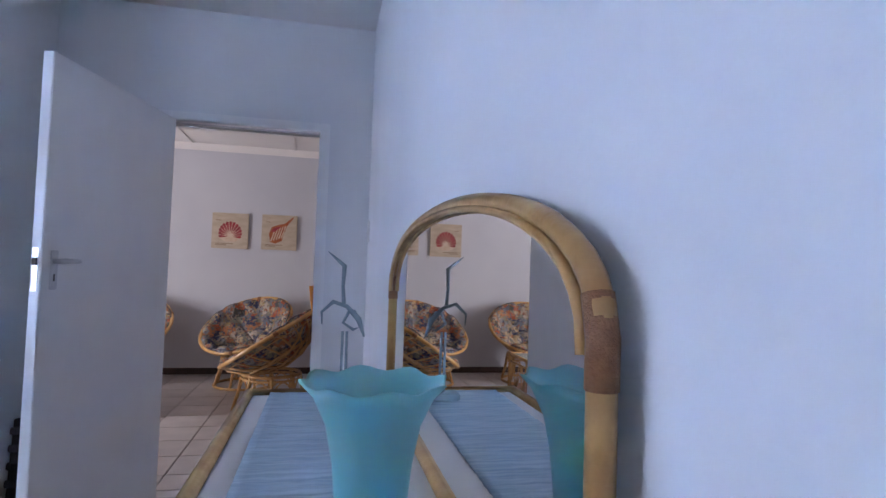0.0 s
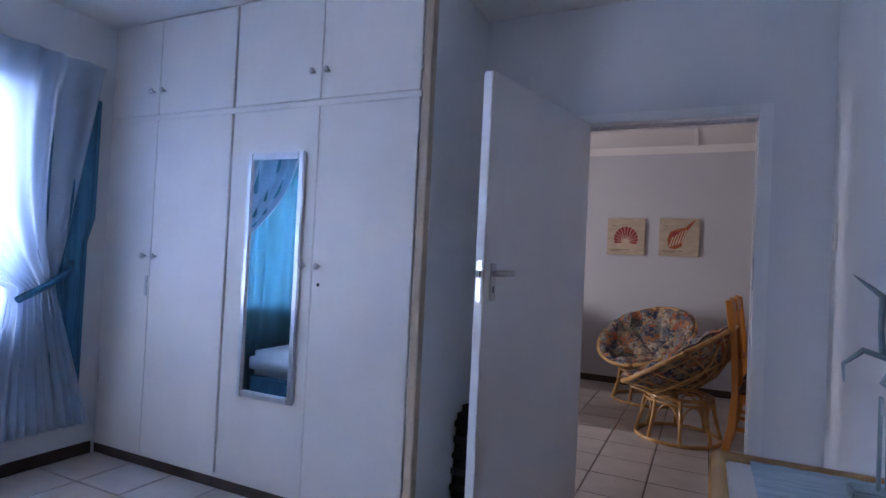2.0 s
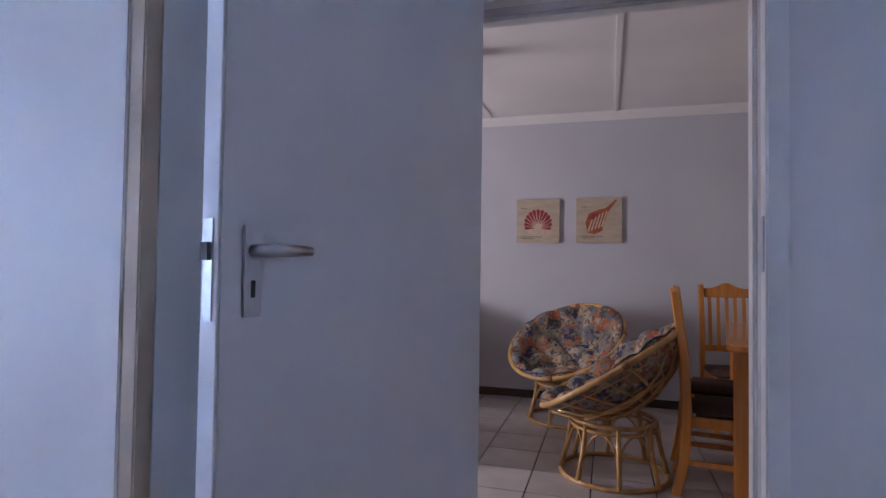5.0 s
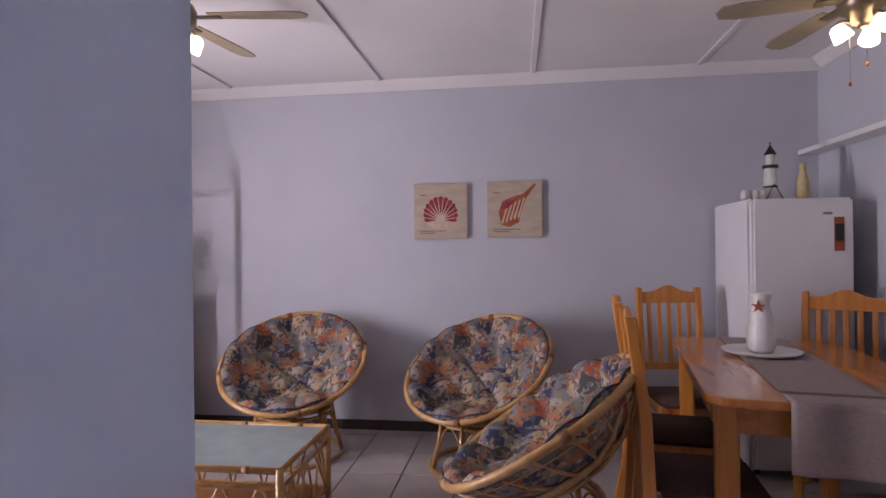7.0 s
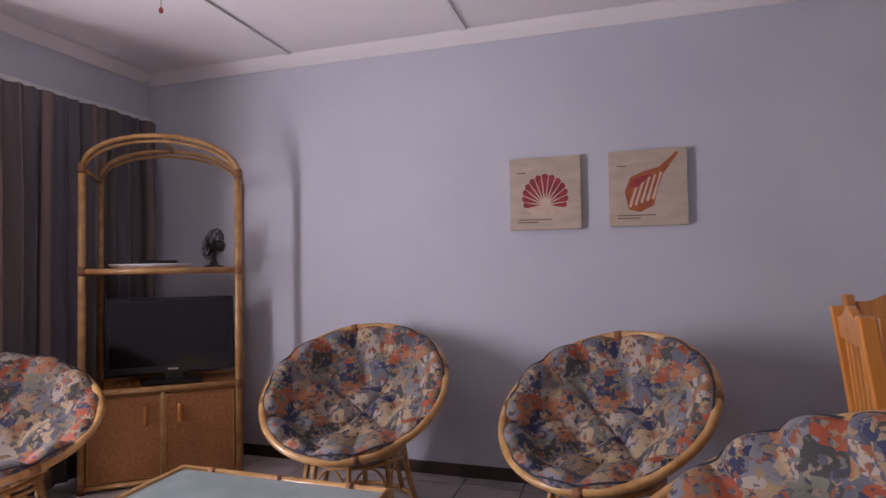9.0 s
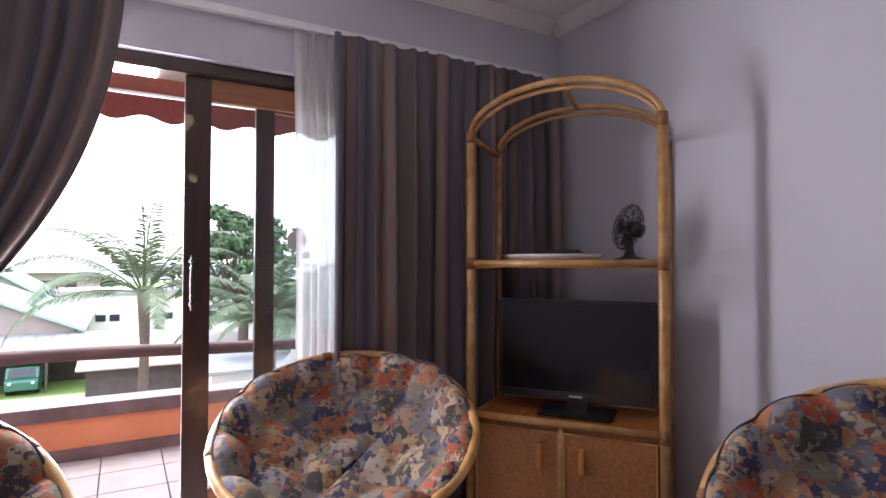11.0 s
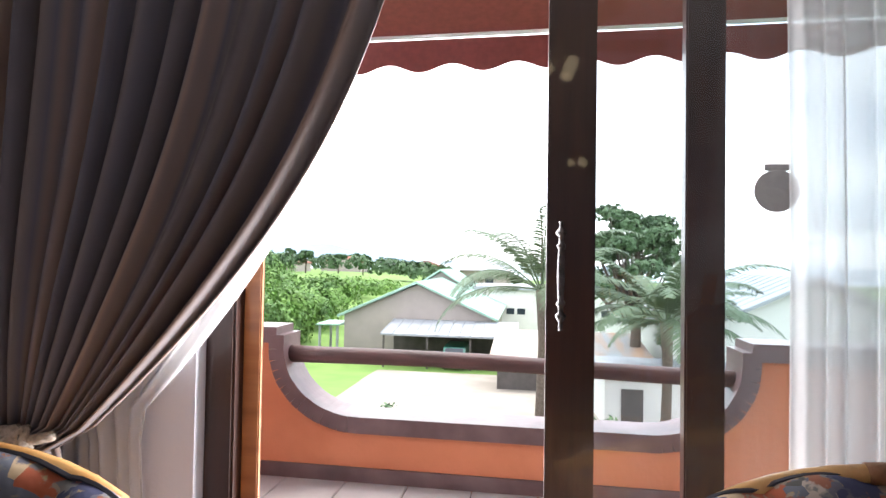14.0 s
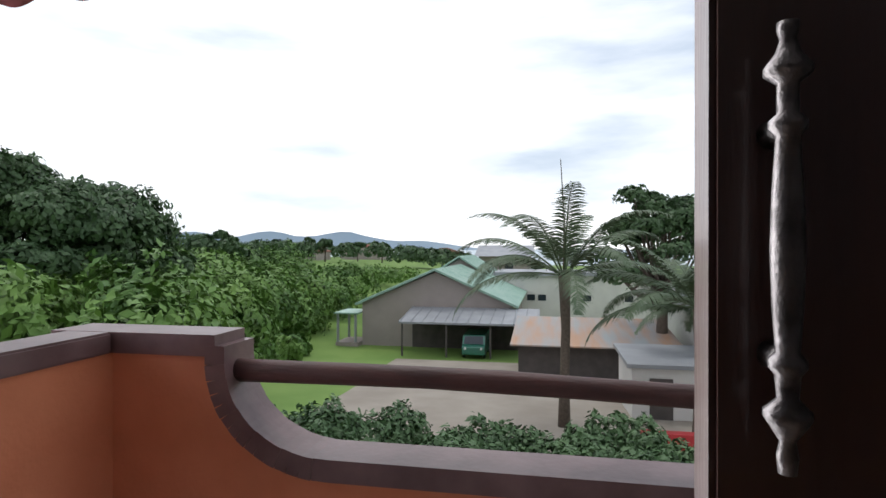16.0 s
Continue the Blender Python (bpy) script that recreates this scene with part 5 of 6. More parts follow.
pole = [(PX - 0.075 + 0.006 * math.sin(y * 3), y, 0.665 + 0.008 * math.sin(y * 2.3) - 0.012 * (y - 2.5)) for y in (2.5, 2.8, 3.1, 3.4, 3.7, 4.0, 4.3, 4.6, 4.9, 5.1)]
Shape().tube(pole, [0.05, 0.048, 0.047, 0.045, 0.047, 0.044, 0.045, 0.046, 0.044, 0.044], 14).make("handrail_pole", M_POLE, bal, smooth=True)

aw = thing("awning", pose(0, 0, 0), "maroon canvas awning with a scalloped valance", "awning")
Shape().grid(lambda u, v: (-3.43 - 1.5 * v, 0.9 + 5.9 * u, 2.66 - 0.23 * v - 0.01 * math.sin(v * 3)), 20, 8).make("canopy", M_AWN, aw, thick=0.004)
Shape().tube([(-4.93, 0.9, 2.425), (-4.93, 6.8, 2.425)], 0.014, 8).make("front_bar", M_TRIM, aw)
Shape().grid(lambda u, v: (-4.945, 0.9 + 5.9 * u, 2.41 - v * (0.155 + 0.022 * math.cos(u * math.tau * 17))), 240, 3).make("valance", M_AWN, aw, thick=0.003)
s = Shape()
for y in (1.65, 6.55):
    s.tube([(-3.42, y, 2.3), (-4.93, y, 2.42)], 0.012, 8)
s.make("arm", M_TRIM, aw)
slab("outer_wall", (-3.46, -2.75, -7.0), (-3.422, 6.5, -0.3), M_TERRA, "terracotta outer wall below the balcony", "wall")

# ---- grounds ----
M_LAWN = mat("mown_lawn", (0.11, 0.20, 0.035), (0.15, 0.24, 0.05), 0.35, 0.95, bump=0.4, bscale=9)
M_YARD = mat("sandy_driveway", (0.33, 0.29, 0.245), (0.25, 0.215, 0.18), 0.4, 0.95, bump=0.3, bscale=6)
M_SEA = mat("grey_sea_water", (0.30, 0.38, 0.44), (0.36, 0.43, 0.48), 0.004, 0.35)
# distance haze is put into the blue-grey colour of the hills
M_HILL = mat("haze_tinted_hills", (0.22, 0.29, 0.36), (0.26, 0.33, 0.39), 0.003, 1.0)
M_GREENRF = mat("pale_green_metal_roof", (0.22, 0.36, 0.29), (0.28, 0.41, 0.34), 0.8, 0.5, bump=0.2)
M_GREYRF = mat("grey_sheet_roof", (0.24, 0.25, 0.27), (0.30, 0.31, 0.33), 0.8, 0.5, bump=0.2)
M_RUSTRF = mat("rusted_sheet_roof", (0.42, 0.25, 0.16), (0.30, 0.32, 0.33), 0.6, 0.7, bump=0.3, stretch=(0.3, 2, 1))
M_REDRF = mat("red_tile_roof", (0.25, 0.09, 0.06), (0.20, 0.075, 0.055), 2, 0.8, bump=0.3)
M_PLAST = mat("grey_beige_plaster", (0.33, 0.28, 0.26), (0.29, 0.25, 0.235), 0.7, 0.9, bump=0.2)
M_WHITEW = mat("white_plaster", (0.62, 0.60, 0.57), (0.55, 0.53, 0.51), 0.6, 0.9, bump=0.2)
# shade under the carport and shed roofs, put into one dark colour
M_SHADE = mat("dark_roof_shade_tone", (0.10, 0.085, 0.08), (0.075, 0.065, 0.06), 2, 0.9)
M_RED = mat("red_painted_wall", (0.42, 0.03, 0.035), (0.34, 0.03, 0.03), 2, 0.7)
M_CARG = mat("green_car_paint", (0.03, 0.17, 0.12), None, 4, 0.3, Coat_Weight=0.5)
M_WINDK = mat("dark_window_glass", (0.03, 0.04, 0.05), None, 3, 0.1)
M_BARK = mat("grey_brown_bark", (0.13, 0.10, 0.08), (0.085, 0.065, 0.05), 12, 0.95, bump=0.5)


def leafy(name, c1, c2, scale=0.6):
    return mat(name, c1, c2, scale, 0.6, detail=6, lo=0.3, hi=0.7, Subsurface_Weight=0.0)


M_LEAF = leafy("bush_foliage", (0.04, 0.11, 0.016), (0.15, 0.27, 0.045), 0.28)
M_LEAFD = leafy("dark_tree_foliage", (0.025, 0.065, 0.018), (0.05, 0.10, 0.03), 0.5)
M_LEAFH = leafy("hedge_foliage", (0.04, 0.095, 0.03), (0.075, 0.14, 0.05), 1.4)
M_PALM = leafy("palm_foliage", (0.05, 0.085, 0.04), (0.085, 0.12, 0.06), 1.0)
M_FERN = leafy("fern_foliage", (0.05, 0.14, 0.05), (0.09, 0.19, 0.07), 1.5)

GX = [(-8, -3.9), (-16, -4.3), (-24, -5.0), (-40, -6.45), (-75, -6.6), (-140, -6.2), (-260, -6.6), (-420, -12)]


def ground_z(x, y):
    z = GX[0][1]
    for (xa, za), (xb, zb) in zip(GX, GX[1:]):
        if xb <= x <= xa:
            z = za + (zb - za) * (xa - x) / (xa - xb)
        elif x < xb:
            z = zb
    if y < -12 and x > -300:
        z += min(3.6, (-12 - y) * 0.09)
    return z


ym = [-1500, -700, -350, -180, -110, -75, -55, -42, -34, -27, -21, -16, -12, -8, -4, 0, 4, 8, 13, 20, 30, 45, 70, 120, 250, 600, 1500]
xm = [300, 60, -3.5, -8, -12, -16, -20, -24, -29, -34, -40, -48, -58, -75, -100, -140, -190, -260, -340, -420]
s = Shape()
s.add([(x, y, ground_z(x, y) - 0.0) for x in xm for y in ym], [(i * len(ym) + j, (i + 1) * len(ym) + j, (i + 1) * len(ym) + j + 1, i * len(ym) + j + 1) for i in range(len(xm) - 1) for j in range(len(ym) - 1)])
tagged(s.make("ground", M_LAWN, smooth=True), "green lawn falling away towards the sea", "ground", kind="structure")
s = Shape().grid(lambda u, v: (-9 - 31 * v, -6.5 + 3.5 * math.sin(v * 2.5) * (1 - v) + (20 + 4 * v) * u, ground_z(-9 - 31 * v, 0) + 0.03), 16, 40)
tagged(s.make("pavement_yard", M_YARD), "pale sandy driveway in front of the carport", "driveway", kind="structure")
tagged(Shape().add([(-4500, -4500, -9.5), (-330, -4500, -9.5), (-330, 4500, -9.5), (-4500, 4500, -9.5)], [(0, 1, 2, 3)]).make("water", M_SEA), "pale grey sea reaching the horizon", "sea", kind="structure")
random.seed(4)
s = Shape()
hp = []
for i in range(60):
    y = -3200 + i * 70
    h = 105 * max(0.0, 1 - max(0, (y + 1150) / 900)) if y < -250 else 0
    hp.append((y, -9 + h * (0.85 + 0.15 * math.sin(i * 0.9) + 0.05 * random.random()) if h > 0 else -9))
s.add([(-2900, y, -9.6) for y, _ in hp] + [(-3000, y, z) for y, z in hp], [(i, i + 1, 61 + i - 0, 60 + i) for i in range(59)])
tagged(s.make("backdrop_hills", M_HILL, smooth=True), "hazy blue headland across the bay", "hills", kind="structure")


def gable_house(name, x, y, w, depth, base, eave, apex, wall, roof, label, windows=()):
    """Gable towards +x; w wide along y, running back along -x."""
    h = thing(name, pose(x, y, base), label, "house")
    e, a = eave - base, apex - base
    Shape().prism([(-w / 2, -0.8), (w / 2, -0.8), (w / 2, e), (0, a - 0.12), (-w / 2, e)], -depth, 0, YZ).make("wall", wall, h)
    s = Shape()
    for sg in (-1, 1):
        o = [(sg * (w / 2 + 0.45), e - 0.22 * 1.0), (0, a), (0, a + 0.14), (sg * (w / 2 + 0.5), e - 0.06)]
        s.prism(o if sg < 0 else o[::-1], -depth - 0.5, 0.45, YZ)
    n = int(depth / 0.9)
    for sg in (-1, 1):
        for k in range(n + 1):
            xx = 0.4 - k * (depth + 0.8) / n
            s.tube([(xx, 0, a + 0.15), (xx, sg * (w / 2 + 0.45), e - 0.05)], 0.035, 4)
    s.make("roof", roof, h)
    for wy, wz, ww, wh in windows:
        q = Shape().box((-0.02, wy - ww / 2, wz - wh / 2), (0.03, wy + ww / 2, wz + wh / 2)).make("window", M_WINDK, h)
        Shape().box((-0.02, wy - ww / 2 - 0.08, wz - wh / 2 - 0.1), (0.08, wy + ww / 2 + 0.08, wz - wh / 2)).make("sill", M_WHITEW, q)
    return h


hs = gable_house("house", -45, -4.8, 11.8, 15, -6.5, -3.1, -0.55, M_PLAST, M_GREENRF, "grey-beige gabled house with a pale green metal roof")
gable_house("house", -58, -5.0, 7.5, 10, -6.5, -2.2, 0.25, M_PLAST, M_GREENRF, "grey-beige gabled house with a pale green metal roof")
po = thing("porch", pose(-45.5, -11.6, -6.5), "small porch with blue-grey posts beside the house", "porch")
Shape().box((-1.4, -1.0, -0.3), (1.4, 0.85, 0.35), bev=0.03).make("step", M_PLAST, po)
Shape().box((-1.5, -1.1, 2.55), (1.5, 0.85, 2.67), bev=0.02).make("roof", M_GREENRF, po)
for x, y in ((1.25, -0.85), (1.25, 0.6), (-1.25, -0.85)):
    Shape().box((x - 0.08, y - 0.08, 0.35), (x + 0.08, y + 0.08, 2.55)).make("post", M_GREYRF, po)
cp = thing("carport", pose(-45, -1.75, -6.5), "open carport with a grey sheet roof on steel posts", "carport")
s = Shape().prism([(0.05, 3.15), (4.0, 2.5), (4.0, 2.36), (0.05, 3.0)], -4.9, 4.9, Matrix(((1, 0, 0, 0), (0, 0, 1, 0), (0, 1, 0, 0), (0, 0, 0, 1))))
for k in range(13):
    s.tube([(0.05, -4.8 + 0.8 * k, 3.17), (4.0, -4.8 + 0.8 * k, 2.52)], 0.04, 4)
s.make("roof", M_GREYRF, cp)
for y in (-4.7, -1.5, 1.6, 4.7):
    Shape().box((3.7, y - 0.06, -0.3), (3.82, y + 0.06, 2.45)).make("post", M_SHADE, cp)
# dark sheet on the house wall: the carport's shade put into its colour
Shape().box((0.02, -4.85, -0.3), (0.1, 4.85, 2.9)).make("back_wall_shade", M_SHADE, cp)
car = thing("parked_van", pose(-42.6, -1.3, -6.42), "small green van parked under the carport", "van")
Shape().prism([(-1.7, 0.25), (1.75, 0.25), (1.8, 0.8), (1.55, 0.95), (1.2, 1.55), (-1.6, 1.6), (-1.75, 0.9)], -0.8, 0.8, Matrix(((1, 0, 0, 0), (0, 0, 1, 0), (0, 1, 0, 0), (0, 0, 0, 1)))).make("body", M_CARG, car, bevel=0.06)
Shape().add([(1.585, -0.68, 0.98), (1.585, 0.68, 0.98), (1.26, 0.62, 1.48), (1.26, -0.62, 1.48)], [(0, 1, 2, 3)]).make("windscreen", M_WINDK, car, thick=0.02)
for x in (-1.1, 1.1):
    for y in (-0.72, 0.72):
        Shape().lathe([(0.3, -0.09), (0.3, 0.09)], 18, pose(x, y, 0.3, 90, 0, 0)).make("wheel", M_TVB, car)
for y in (-0.55, 0.55):
    Shape().lathe([(0.0, 0), (0.09, 0.0), (0.09, 0.03), (0, 0.04)], 12, pose(1.79, y, 0.7, 0, 90, 0)).make("headlamp", M_PLASTIC, car)

wb = thing("flat_roofed_building", pose(-60, 6.5, -6.6), "long white flat-roofed building", "building")
Shape().box((-8, -8, -0.5), (0, 9, 5.0)).make("wall", M_WHITEW, wb)
Shape().box((-8.3, -8.3, 5.0), (0.4, 9.3, 5.35)).make("roof", M_GREYRF, wb)
for y in (-4.5, -3.4, 1.0, 5.0):
    Shape().box((-0.02, y - 0.4, 2.5), (0.04, y + 0.4, 3.1)).make("window", M_WINDK, wb)
sh = thing("shed", pose(-33, 5.6, -5.9), "low shed under a rusty patched sheet roof", "shed")
# shed wall takes the same painted-in shade as the carport
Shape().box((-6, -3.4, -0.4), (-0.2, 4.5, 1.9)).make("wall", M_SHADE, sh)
Shape().prism([(-6.3, 2.7), (0.5, 2.0), (0.5, 1.92), (-6.3, 2.6)], -3.8, 5.0, Matrix(((1, 0, 0, 0), (0, 0, 1, 0), (0, 1, 0, 0), (0, 0, 0, 1)))).make("roof", M_RUSTRF, sh)
ct2 = thing("white_cottage", pose(-24, 9.4, -5.1), "small white plastered outbuilding", "building")
Shape().box((-4, -2.6, -0.4), (0, 3.5, 2.0)).make("wall", M_WHITEW, ct2)
Shape().box((-4.2, -2.8, 2.0), (0.3, 3.7, 2.14)).make("roof", M_GREYRF, ct2)
Shape().box((-0.02, -2.0, -0.2), (0.04, -1.2, 1.6)).make("door", M_SHADE, ct2)
Shape().box((-0.02, 0.4, 0.7), (0.04, 1.8, 1.5)).make("window", M_WINDK, ct2)
rw = slab("low_red_wall", (-18.2, 6.2, -4.8), (-17.9, 14.5, -3.55), M_RED, "low bright red painted garden wall", "wall")
gable_house("house", -30, 17, 11, 14, -5.6, -2.0, 0.6, M_WHITEW, M_GREYRF, "white house with a grey sheet roof", ((-2.5, 1.8, 1.2, 1.0), (2.5, 1.8, 1.2, 1.0)))
for x, y, w in ((-170, -78, 17), (-185, -60, 14), (-230, -40, 15), (-120, -8, 9)):
    gable_house("house", x, y, w, 12, ground_z(x, y), ground_z(x, y) + 2.9, ground_z(x, y) + 5.2, M_PLAST, M_REDRF, "far house with a red tiled roof", ((-3, 1.5, 2, 1.2), (3, 1.5, 2, 1.2)))
tb = thing("two_storey_house", pose(-85, -3.5, -6.6), "far two-storey grey house", "house")
Shape().box((-8, -3, -0.5), (0, 4.5, 6.6)).make("wall", M_PLAST, tb)
Shape().prism([(-9, 6.6), (1, 6.6), (-4, 8.2)], -3.5, 5.0, Matrix(((1, 0, 0, 0), (0, 0, 1, 0), (0, 1, 0, 0), (0, 0, 0, 1)))).make("roof", M_GREYRF, tb)
for y in (-1.5, 1.5):
    Shape().box((-0.02, y - 0.6, 4.4), (0.05, y + 0.6, 5.6)).make("window", M_WINDK, tb)


# ---- plants ----
rng = np.random.default_rng(11)


def leaf_cloud(name, blobs, per, size, material, parent=None, m=None):
    """Many small bent leaves over the shells of overlapping blobs (x, y, z, rx, ry, rz)."""
    allv = []
    for x, y, z, rx, ry, rz in blobs:
        k = per
        d = rng.normal(size=(k, 3))
        d /= np.linalg.norm(d, axis=1)[:, None]
        d[:, 2] = np.where(d[:, 2] < -0.35, -d[:, 2], d[:, 2])
        rad = rng.uniform(0.84, 1.05, k)[:, None] * (1 + 0.16 * np.sin(d[:, :1] * 7 + x) + 0.14 * np.sin(d[:, 1:2] * 9 + y))
        c = np.array((x, y, z)) + d * rad * np.array((rx, ry, rz))
        nrm = d + rng.normal(scale=0.42, size=(k, 3))
        nrm /= np.linalg.norm(nrm, axis=1)[:, None]
        a = np.cross(nrm, rng.normal(size=(k, 3)))
        a /= np.linalg.norm(a, axis=1)[:, None]
        b = np.cross(nrm, a)
        sz = (size * rng.uniform(0.6, 1.4, k))[:, None]
        quad = np.stack([c - a * sz, c - b * sz * 0.5 + nrm * sz * 0.15, c + a * sz, c + b * sz * 0.5 + nrm * sz * 0.15], axis=1)
        allv.append(quad.reshape(-1, 3))
    v = np.concatenate(allv)
    me = bpy.data.meshes.new(name)
    nq = len(v) // 4
    me.vertices.add(len(v))
    me.vertices.foreach_set("co", v.astype(np.float32).ravel())
    me.loops.add(nq * 4)
    me.loops.foreach_set("vertex_index", np.arange(nq * 4, dtype=np.int32))
    me.polygons.add(nq)
    me.polygons.foreach_set("loop_start", np.arange(0, nq * 4, 4, dtype=np.int32))
    me.update(calc_edges=True)
    me.materials.append(material)
    ob = new(name, me)
    if parent is not None:
        ob.parent = parent
    return ob


# the thicket beside the lawn
random.seed(7)
blobs = []
for i in range(150):
    x = -14 - 62 * random.random() ** 0.9
    edge = -7.5 - 0.16 * (-x - 14) - (2.5 if x < -30 else 0)
    y = edge - 1.5 - 30 * random.random() ** 1.3
    r = 1.2 + 2.3 * random.random() ** 1.3
    blobs.append((x, y, ground_z(x, y) + 0.5 + 0.05 * (edge - y) + 1.6 * random.random(), r * 1.05, r * 1.05, r * 1.05))
for i in range(40):
    x = -14 - 26 * random.random()
    y = -9.5 - 0.16 * (-x - 14) - 1.6 * random.random()
    blobs.append((x, y, ground_z(x, y) + 0.4, 1.0, 1.0, 0.8))
tagged(leaf_cloud("thicket", blobs, 1500, 0.23, M_LEAF), "dense bright green coastal bush beside the lawn", "bushes", kind="stuff")
tagged(leaf_cloud("low_scrub", [(-40 - 70 * random.random(), -20 - 30 * random.random(), -4.2 + 0.6 * random.random(), 3.2, 3.2, 1.5) for i in range(50)], 500, 0.3, M_LEAF), "low green scrub across the slope", "scrub", kind="stuff")
far = []
for i in range(60):
    x = -110 - 120 * random.random()
    y = -120 + 108 * random.random() - 0.12 * (-x - 110)
    far.append((x, y, ground_z(x, y) + 2.0 + 1.8 * random.random(), 3.5, 3.5, 2.4))
tagged(leaf_cloud("far_woods", far, 500, 0.5, M_LEAFD), "dark line of far coastal trees", "woods", kind="stuff")


def tree(x, y, h, spread, crown, material, label, per=900, leaf=0.2, name="tree"):
    z = ground_z(x, y) - 0.1
    t = thing(name, pose(x, y, z), label, "tree")
    s = Shape().tube([(0, 0, 0), (0.1, 0.05, h * 0.25), (0.0, 0.15, h * 0.5), (0.1, 0.1, h * 0.8)], [0.035 * h, 0.028 * h, 0.02 * h, 0.008 * h], 10)
    bl = []
    for k in range(crown):
        a, q = random.random() * math.tau, random.random()
        e = Vector((spread * math.cos(a) * (0.3 + 0.7 * q), spread * math.sin(a) * (0.3 + 0.7 * q), h * (0.95 - 0.35 * q * q - 0.2 * random.random())))
        s.tube([(0.0, 0.1, h * (0.3 + 0.3 * random.random())), tuple(e * 0.6 + Vector((0, 0, h * 0.12))), tuple(e)], [0.012 * h, 0.007 * h, 0.003 * h], 6)
        r = spread * 0.27 * (0.7 + 0.6 * random.random())
        bl.append((*e, r, r, r * 0.62))
    s.make("trunk", M_BARK, t, smooth=True)
    leaf_cloud("crown", bl, per, leaf, material, t)
    return t


tree(-27, -24.0, 9.2, 7.4, 70, M_LEAFD, "broad dark green tree with a spreading crown", 1300, 0.17)
tree(-20, -25.0, 7.6, 5.0, 36, M_LEAFD, "broad dark green tree with a spreading crown", 900, 0.17)
for x, y, h in ((-60, -32, 6.5), (-66, -37, 7.5), (-74, -34, 6), (-150, -72, 6), (-152, -63, 7), (-150, -58, 6.5), (-160, -52, 5.5), (-165, -46, 6), (-90, 0, 6)):
    tree(x, y, h, h * 0.5, 10, M_LEAFD, "dark bushy tree near the shore", 500, 0.35)
tree(-36, 10.0, 11.0, 3.6, 34, M_LEAFD, "tall feathery tree behind the palms", 420, 0.16)


def palm(x, y, h, n, length, label):
    z = ground_z(x, y) - 0.1
    t = thing("palm_tree", pose(x, y, z), label, "palm tree", "palms in the garden")
    Shape().tube([(0, 0, 0), (0.05, 0, h * 0.3), (0.0, 0.05, h * 0.65), (0.05, 0.0, h)], [0.22, 0.16, 0.15, 0.2], 12).make("trunk", M_BARK, t, smooth=True)
    for k in range(n):
        a = k * 2.399 + random.random() * 0.4
        rise = 1.2 - 1.15 * (k / n)
        ln = length * (0.85 + 0.3 * random.random())
        c, sn = math.cos(a), math.sin(a)
        spine, at = [], Vector((0.08 * c, 0.08 * sn, h))
        for i in range(13):
            spine.append(at.copy())
            el = rise - 1.6 * (i / 12) ** 1.7
            at += Vector((c * math.cos(el), sn * math.cos(el), math.sin(el))) * ln / 12
        s = Shape().tube(spine, [0.035 - 0.03 * i / 12 for i in range(13)], 5)
        side = Vector((-sn, c, 0))
        vs, fs = [], []
        for i in range(60):
            q = 0.14 + 0.86 * i / 60
            j = min(11, int(q * 12))
            p = spine[j].lerp(spine[j + 1], q * 12 - j)
            d = (spine[j + 1] - spine[j]).normalized()
            ll = 0.78 * math.sin(math.pi * min(1, 0.2 + 0.74 * q)) * (0.85 + 0.3 * random.random())
            for sg in (-1, 1):
                tip = p + side * sg * ll * 0.72 + d * ll * 0.55 + Vector((0, 0, -0.42 * ll + 0.12 * random.random()))
                m_ = p.lerp(tip, 0.5) + Vector((0, 0, 0.08 * ll))
                w = d * 0.022
                b0 = len(vs)
                vs += [p - w, p + w, m_ + w * 1.3, m_ - w * 1.3, tip]
                fs += [(b0, b0 + 1, b0 + 2, b0 + 3), (b0 + 3, b0 + 2, b0 + 4)]
        s.add(vs, fs).make("frond", M_PALM, t)
    return t


random.seed(21)
pm = palm(-22, 4.35, 5.2, 16, 4.5, "feathery date palm with arching grey-green fronds")
Shape().tube([(0, 0, 5.2), (-0.05, 0.0, 7.0), (-0.1, -0.12, 9.1)], [0.06, 0.03, 0.015], 6).make("spear_shoot", M_BARK, pm)
palm(-20.5, 8.2, 4.2, 16, 3.8, "feathery date palm with arching grey-green fronds")
palm(-27, 10.4, 4.0, 18, 3.4, "feathery date palm with arching grey-green fronds")

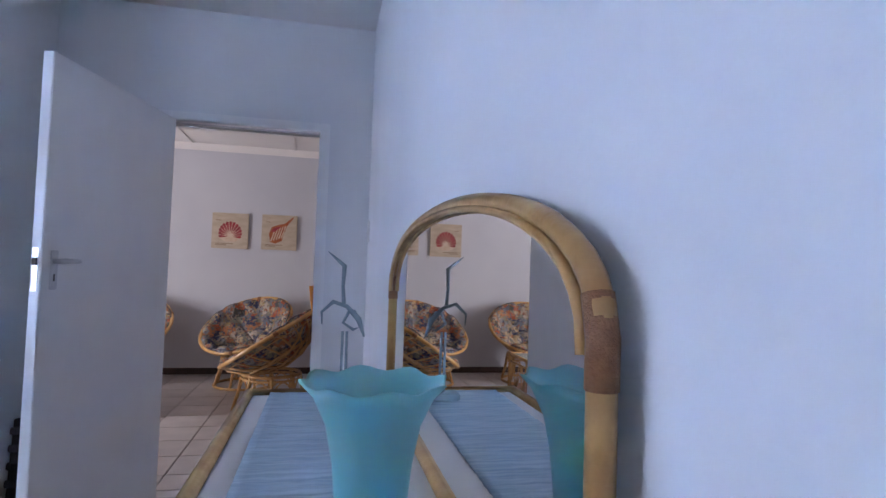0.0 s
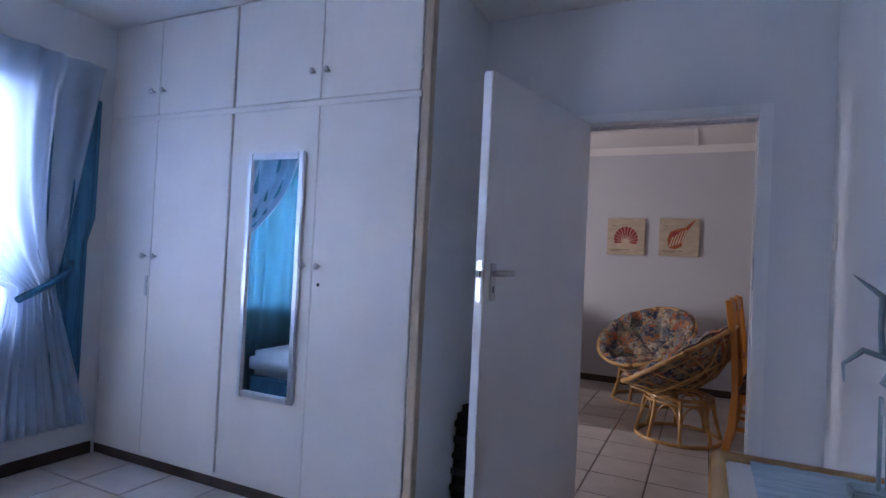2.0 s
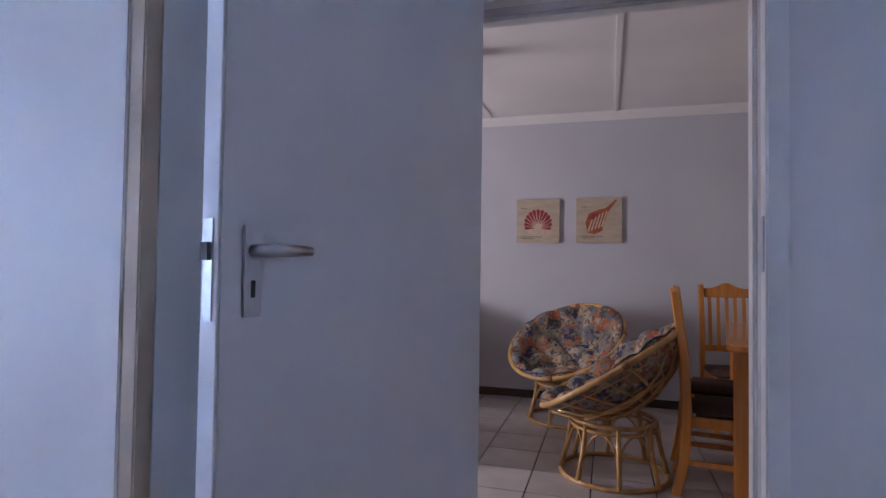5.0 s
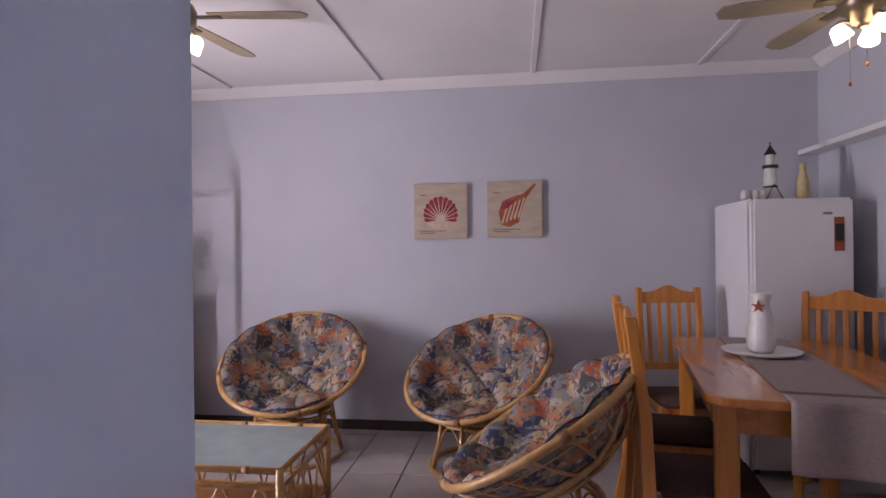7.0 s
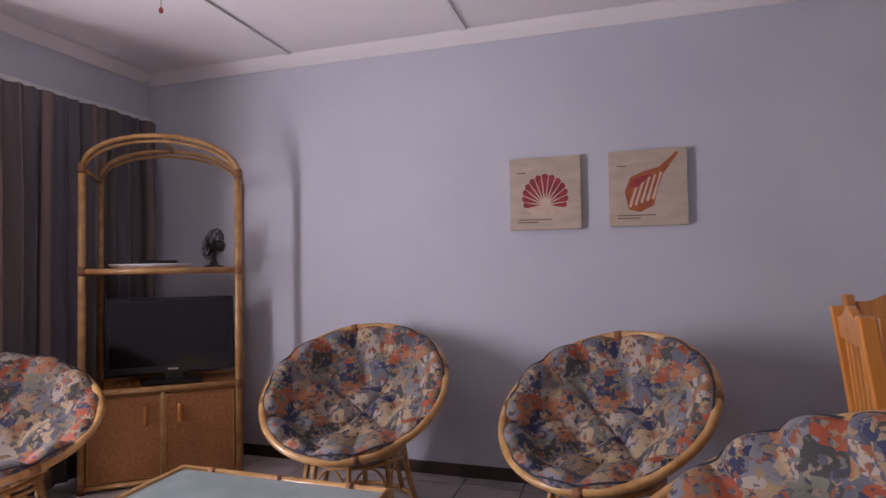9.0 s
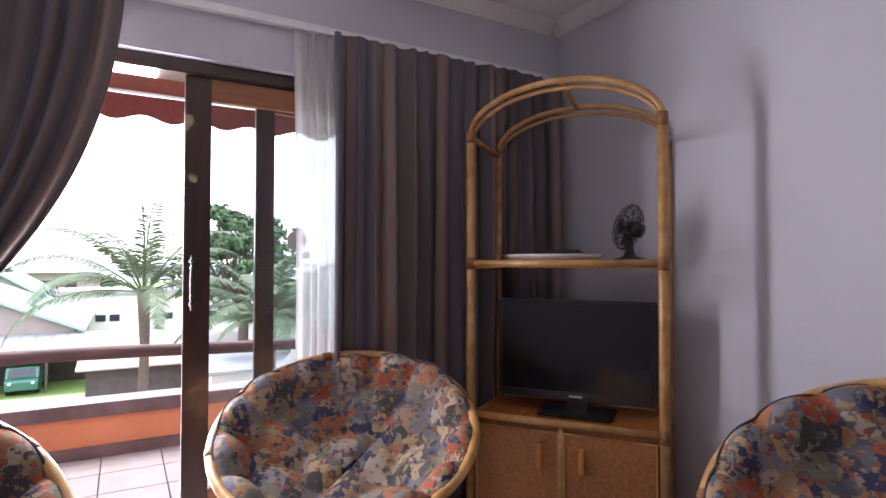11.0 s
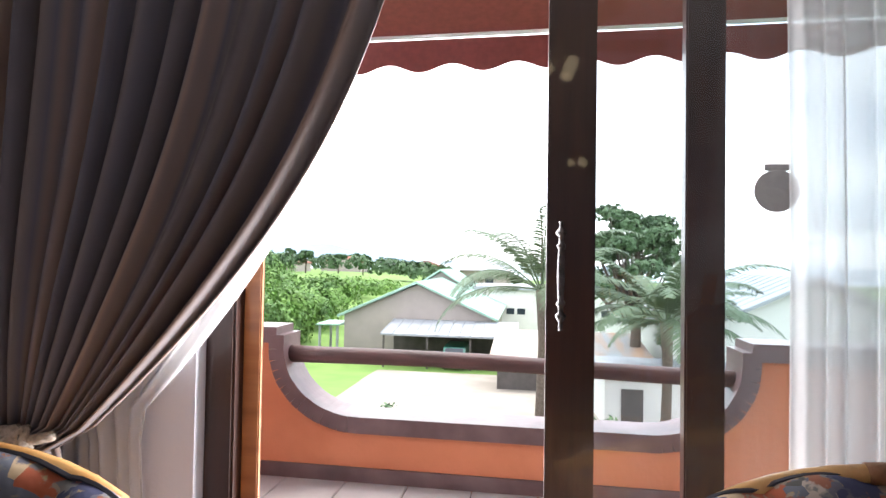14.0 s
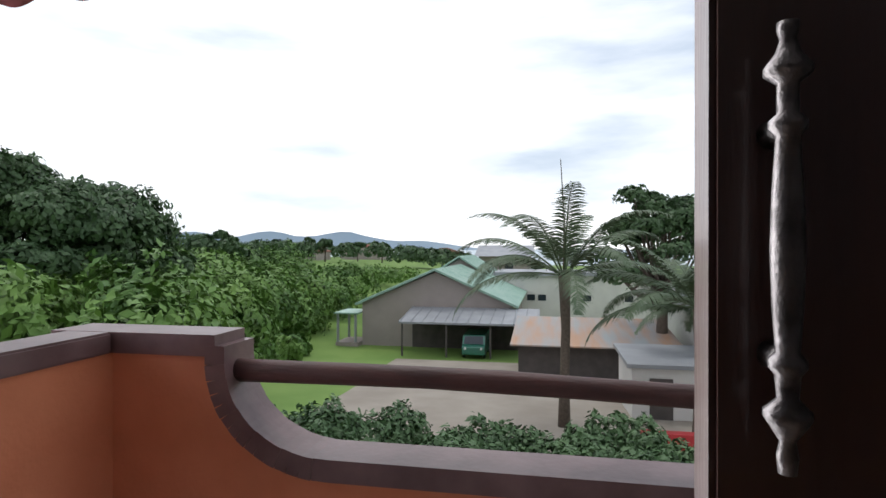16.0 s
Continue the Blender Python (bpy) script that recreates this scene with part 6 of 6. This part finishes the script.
random.seed(5)
hb = []
for i in range(130):
    x, y = -10.6 - 2.4 * random.random(), -2.4 + 10.5 * random.random()
    hb.append((x, y, ground_z(x, y) + 0.8 + 1.15 * random.random(), 0.5, 0.5, 0.55))
for i in range(14):
    x, y = -9.4 - 1.2 * random.random(), -0.6 + 2.0 * random.random()
    hb.append((x, y, ground_z(x, y) + 1.7 + 0.8 * random.random(), 0.5, 0.5, 0.55))
tagged(leaf_cloud("hedge", hb, 800, 0.055, M_LEAFH), "mixed dark green garden hedge below the balcony", "hedge", kind="stuff")
for x, y, h in ((-9.9, 4.3, 3.1), (-9.6, 5.6, 3.3), (-10.4, 5.0, 2.9), (-9.8, 3.4, 2.8)):
    z = ground_z(x, y)
    f = thing("tree_fern", pose(x, y, z), "bright green fern with spreading fronds", "fern", "ferns below the balcony")
    Shape().tube([(0, 0, -0.05), (0, 0, h * 0.6)], [0.09, 0.07], 8).make("trunk", M_BARK, f)
    for k in range(12):
        a = k * math.tau / 12 + random.random() * 0.3
        c, sn = math.cos(a), math.sin(a)
        vs, fs = [], []
        for i in range(22):
            q = i / 22
            p = Vector((1.5 * q * c, 1.5 * q * sn, h * 0.6 + 0.6 * q - 0.75 * q * q))
            ll = 0.32 * math.sin(math.pi * (0.12 + 0.85 * q))
            for sg in (-1, 1):
                tip = p + Vector((-sn, c, 0)) * sg * ll + Vector((c, sn, -0.25)) * ll * 0.35
                w = Vector((c, sn, 0)) * 0.026
                b0 = len(vs)
                vs += [p - w, p + w, tip + w * 0.5, tip - w * 0.5]
                fs.append((b0, b0 + 1, b0 + 2, b0 + 3))
        Shape().add(vs, fs).make("frond", M_FERN, f)
for k in range(5):
    y = 0.55 + 0.16 * k
    tagged(Shape().prism([(-0.05, 0), (0.05, 0), (0.05, 0.7), (0, 0.78), (-0.05, 0.7)], -0.01, 0.01, pose(-13.6, y, ground_z(-13.6, y)) @ YZ).make("fence_picket", M_TRIM), "white painted garden fence picket", "fence picket", "pickets in the hedge")

# ---- floor tiles ----
TP = 0.352
floor = bpy.data.objects["floor_slab"]
bfloor = bpy.data.objects["balcony_floor"]


def tile_mesh(w, d):
    sh = Shape().box((-w / 2, -d / 2, -0.012), (w / 2, d / 2, 0.0), bev=0.0025)
    me = bpy.data.meshes.new("tile")
    me.from_pydata([tuple(p) for p in sh.v], [], sh.f)
    me.materials.append(M_TILE)
    return me


cache = {}


def lay(parent, x0, x1, y0, y1, z, ox, oy):
    i0, i1 = math.floor((x0 - ox) / TP), math.ceil((x1 - ox) / TP)
    j0, j1 = math.floor((y0 - oy) / TP), math.ceil((y1 - oy) / TP)
    for i in range(i0, i1):
        for j in range(j0, j1):
            a, b = max(x0, ox + i * TP) + 0.0035, min(x1, ox + (i + 1) * TP) - 0.0035
            c, d = max(y0, oy + j * TP) + 0.0035, min(y1, oy + (j + 1) * TP) - 0.0035
            if b - a < 0.03 or d - c < 0.03:
                continue
            key = (round(b - a, 3), round(d - c, 3))
            if key not in cache:
                cache[key] = tile_mesh(*key)
            ob = new("tile", cache[key])
            ob.parent = parent
            ob.location = ((a + b) / 2, (c + d) / 2, z)


lay(floor, -3.2, 2.36, DY1, 6.0, 0.0, -0.82, 5.52)
lay(floor, DX0, DX1, DY0, DY1, 0.0, -0.82, 5.52)
lay(floor, -2.95, 0.98, -2.6, DY0, 0.0, -0.82, 5.52)
lay(bfloor, PX, -3.42, 1.88, 6.2, BZ, PX, 2.58)
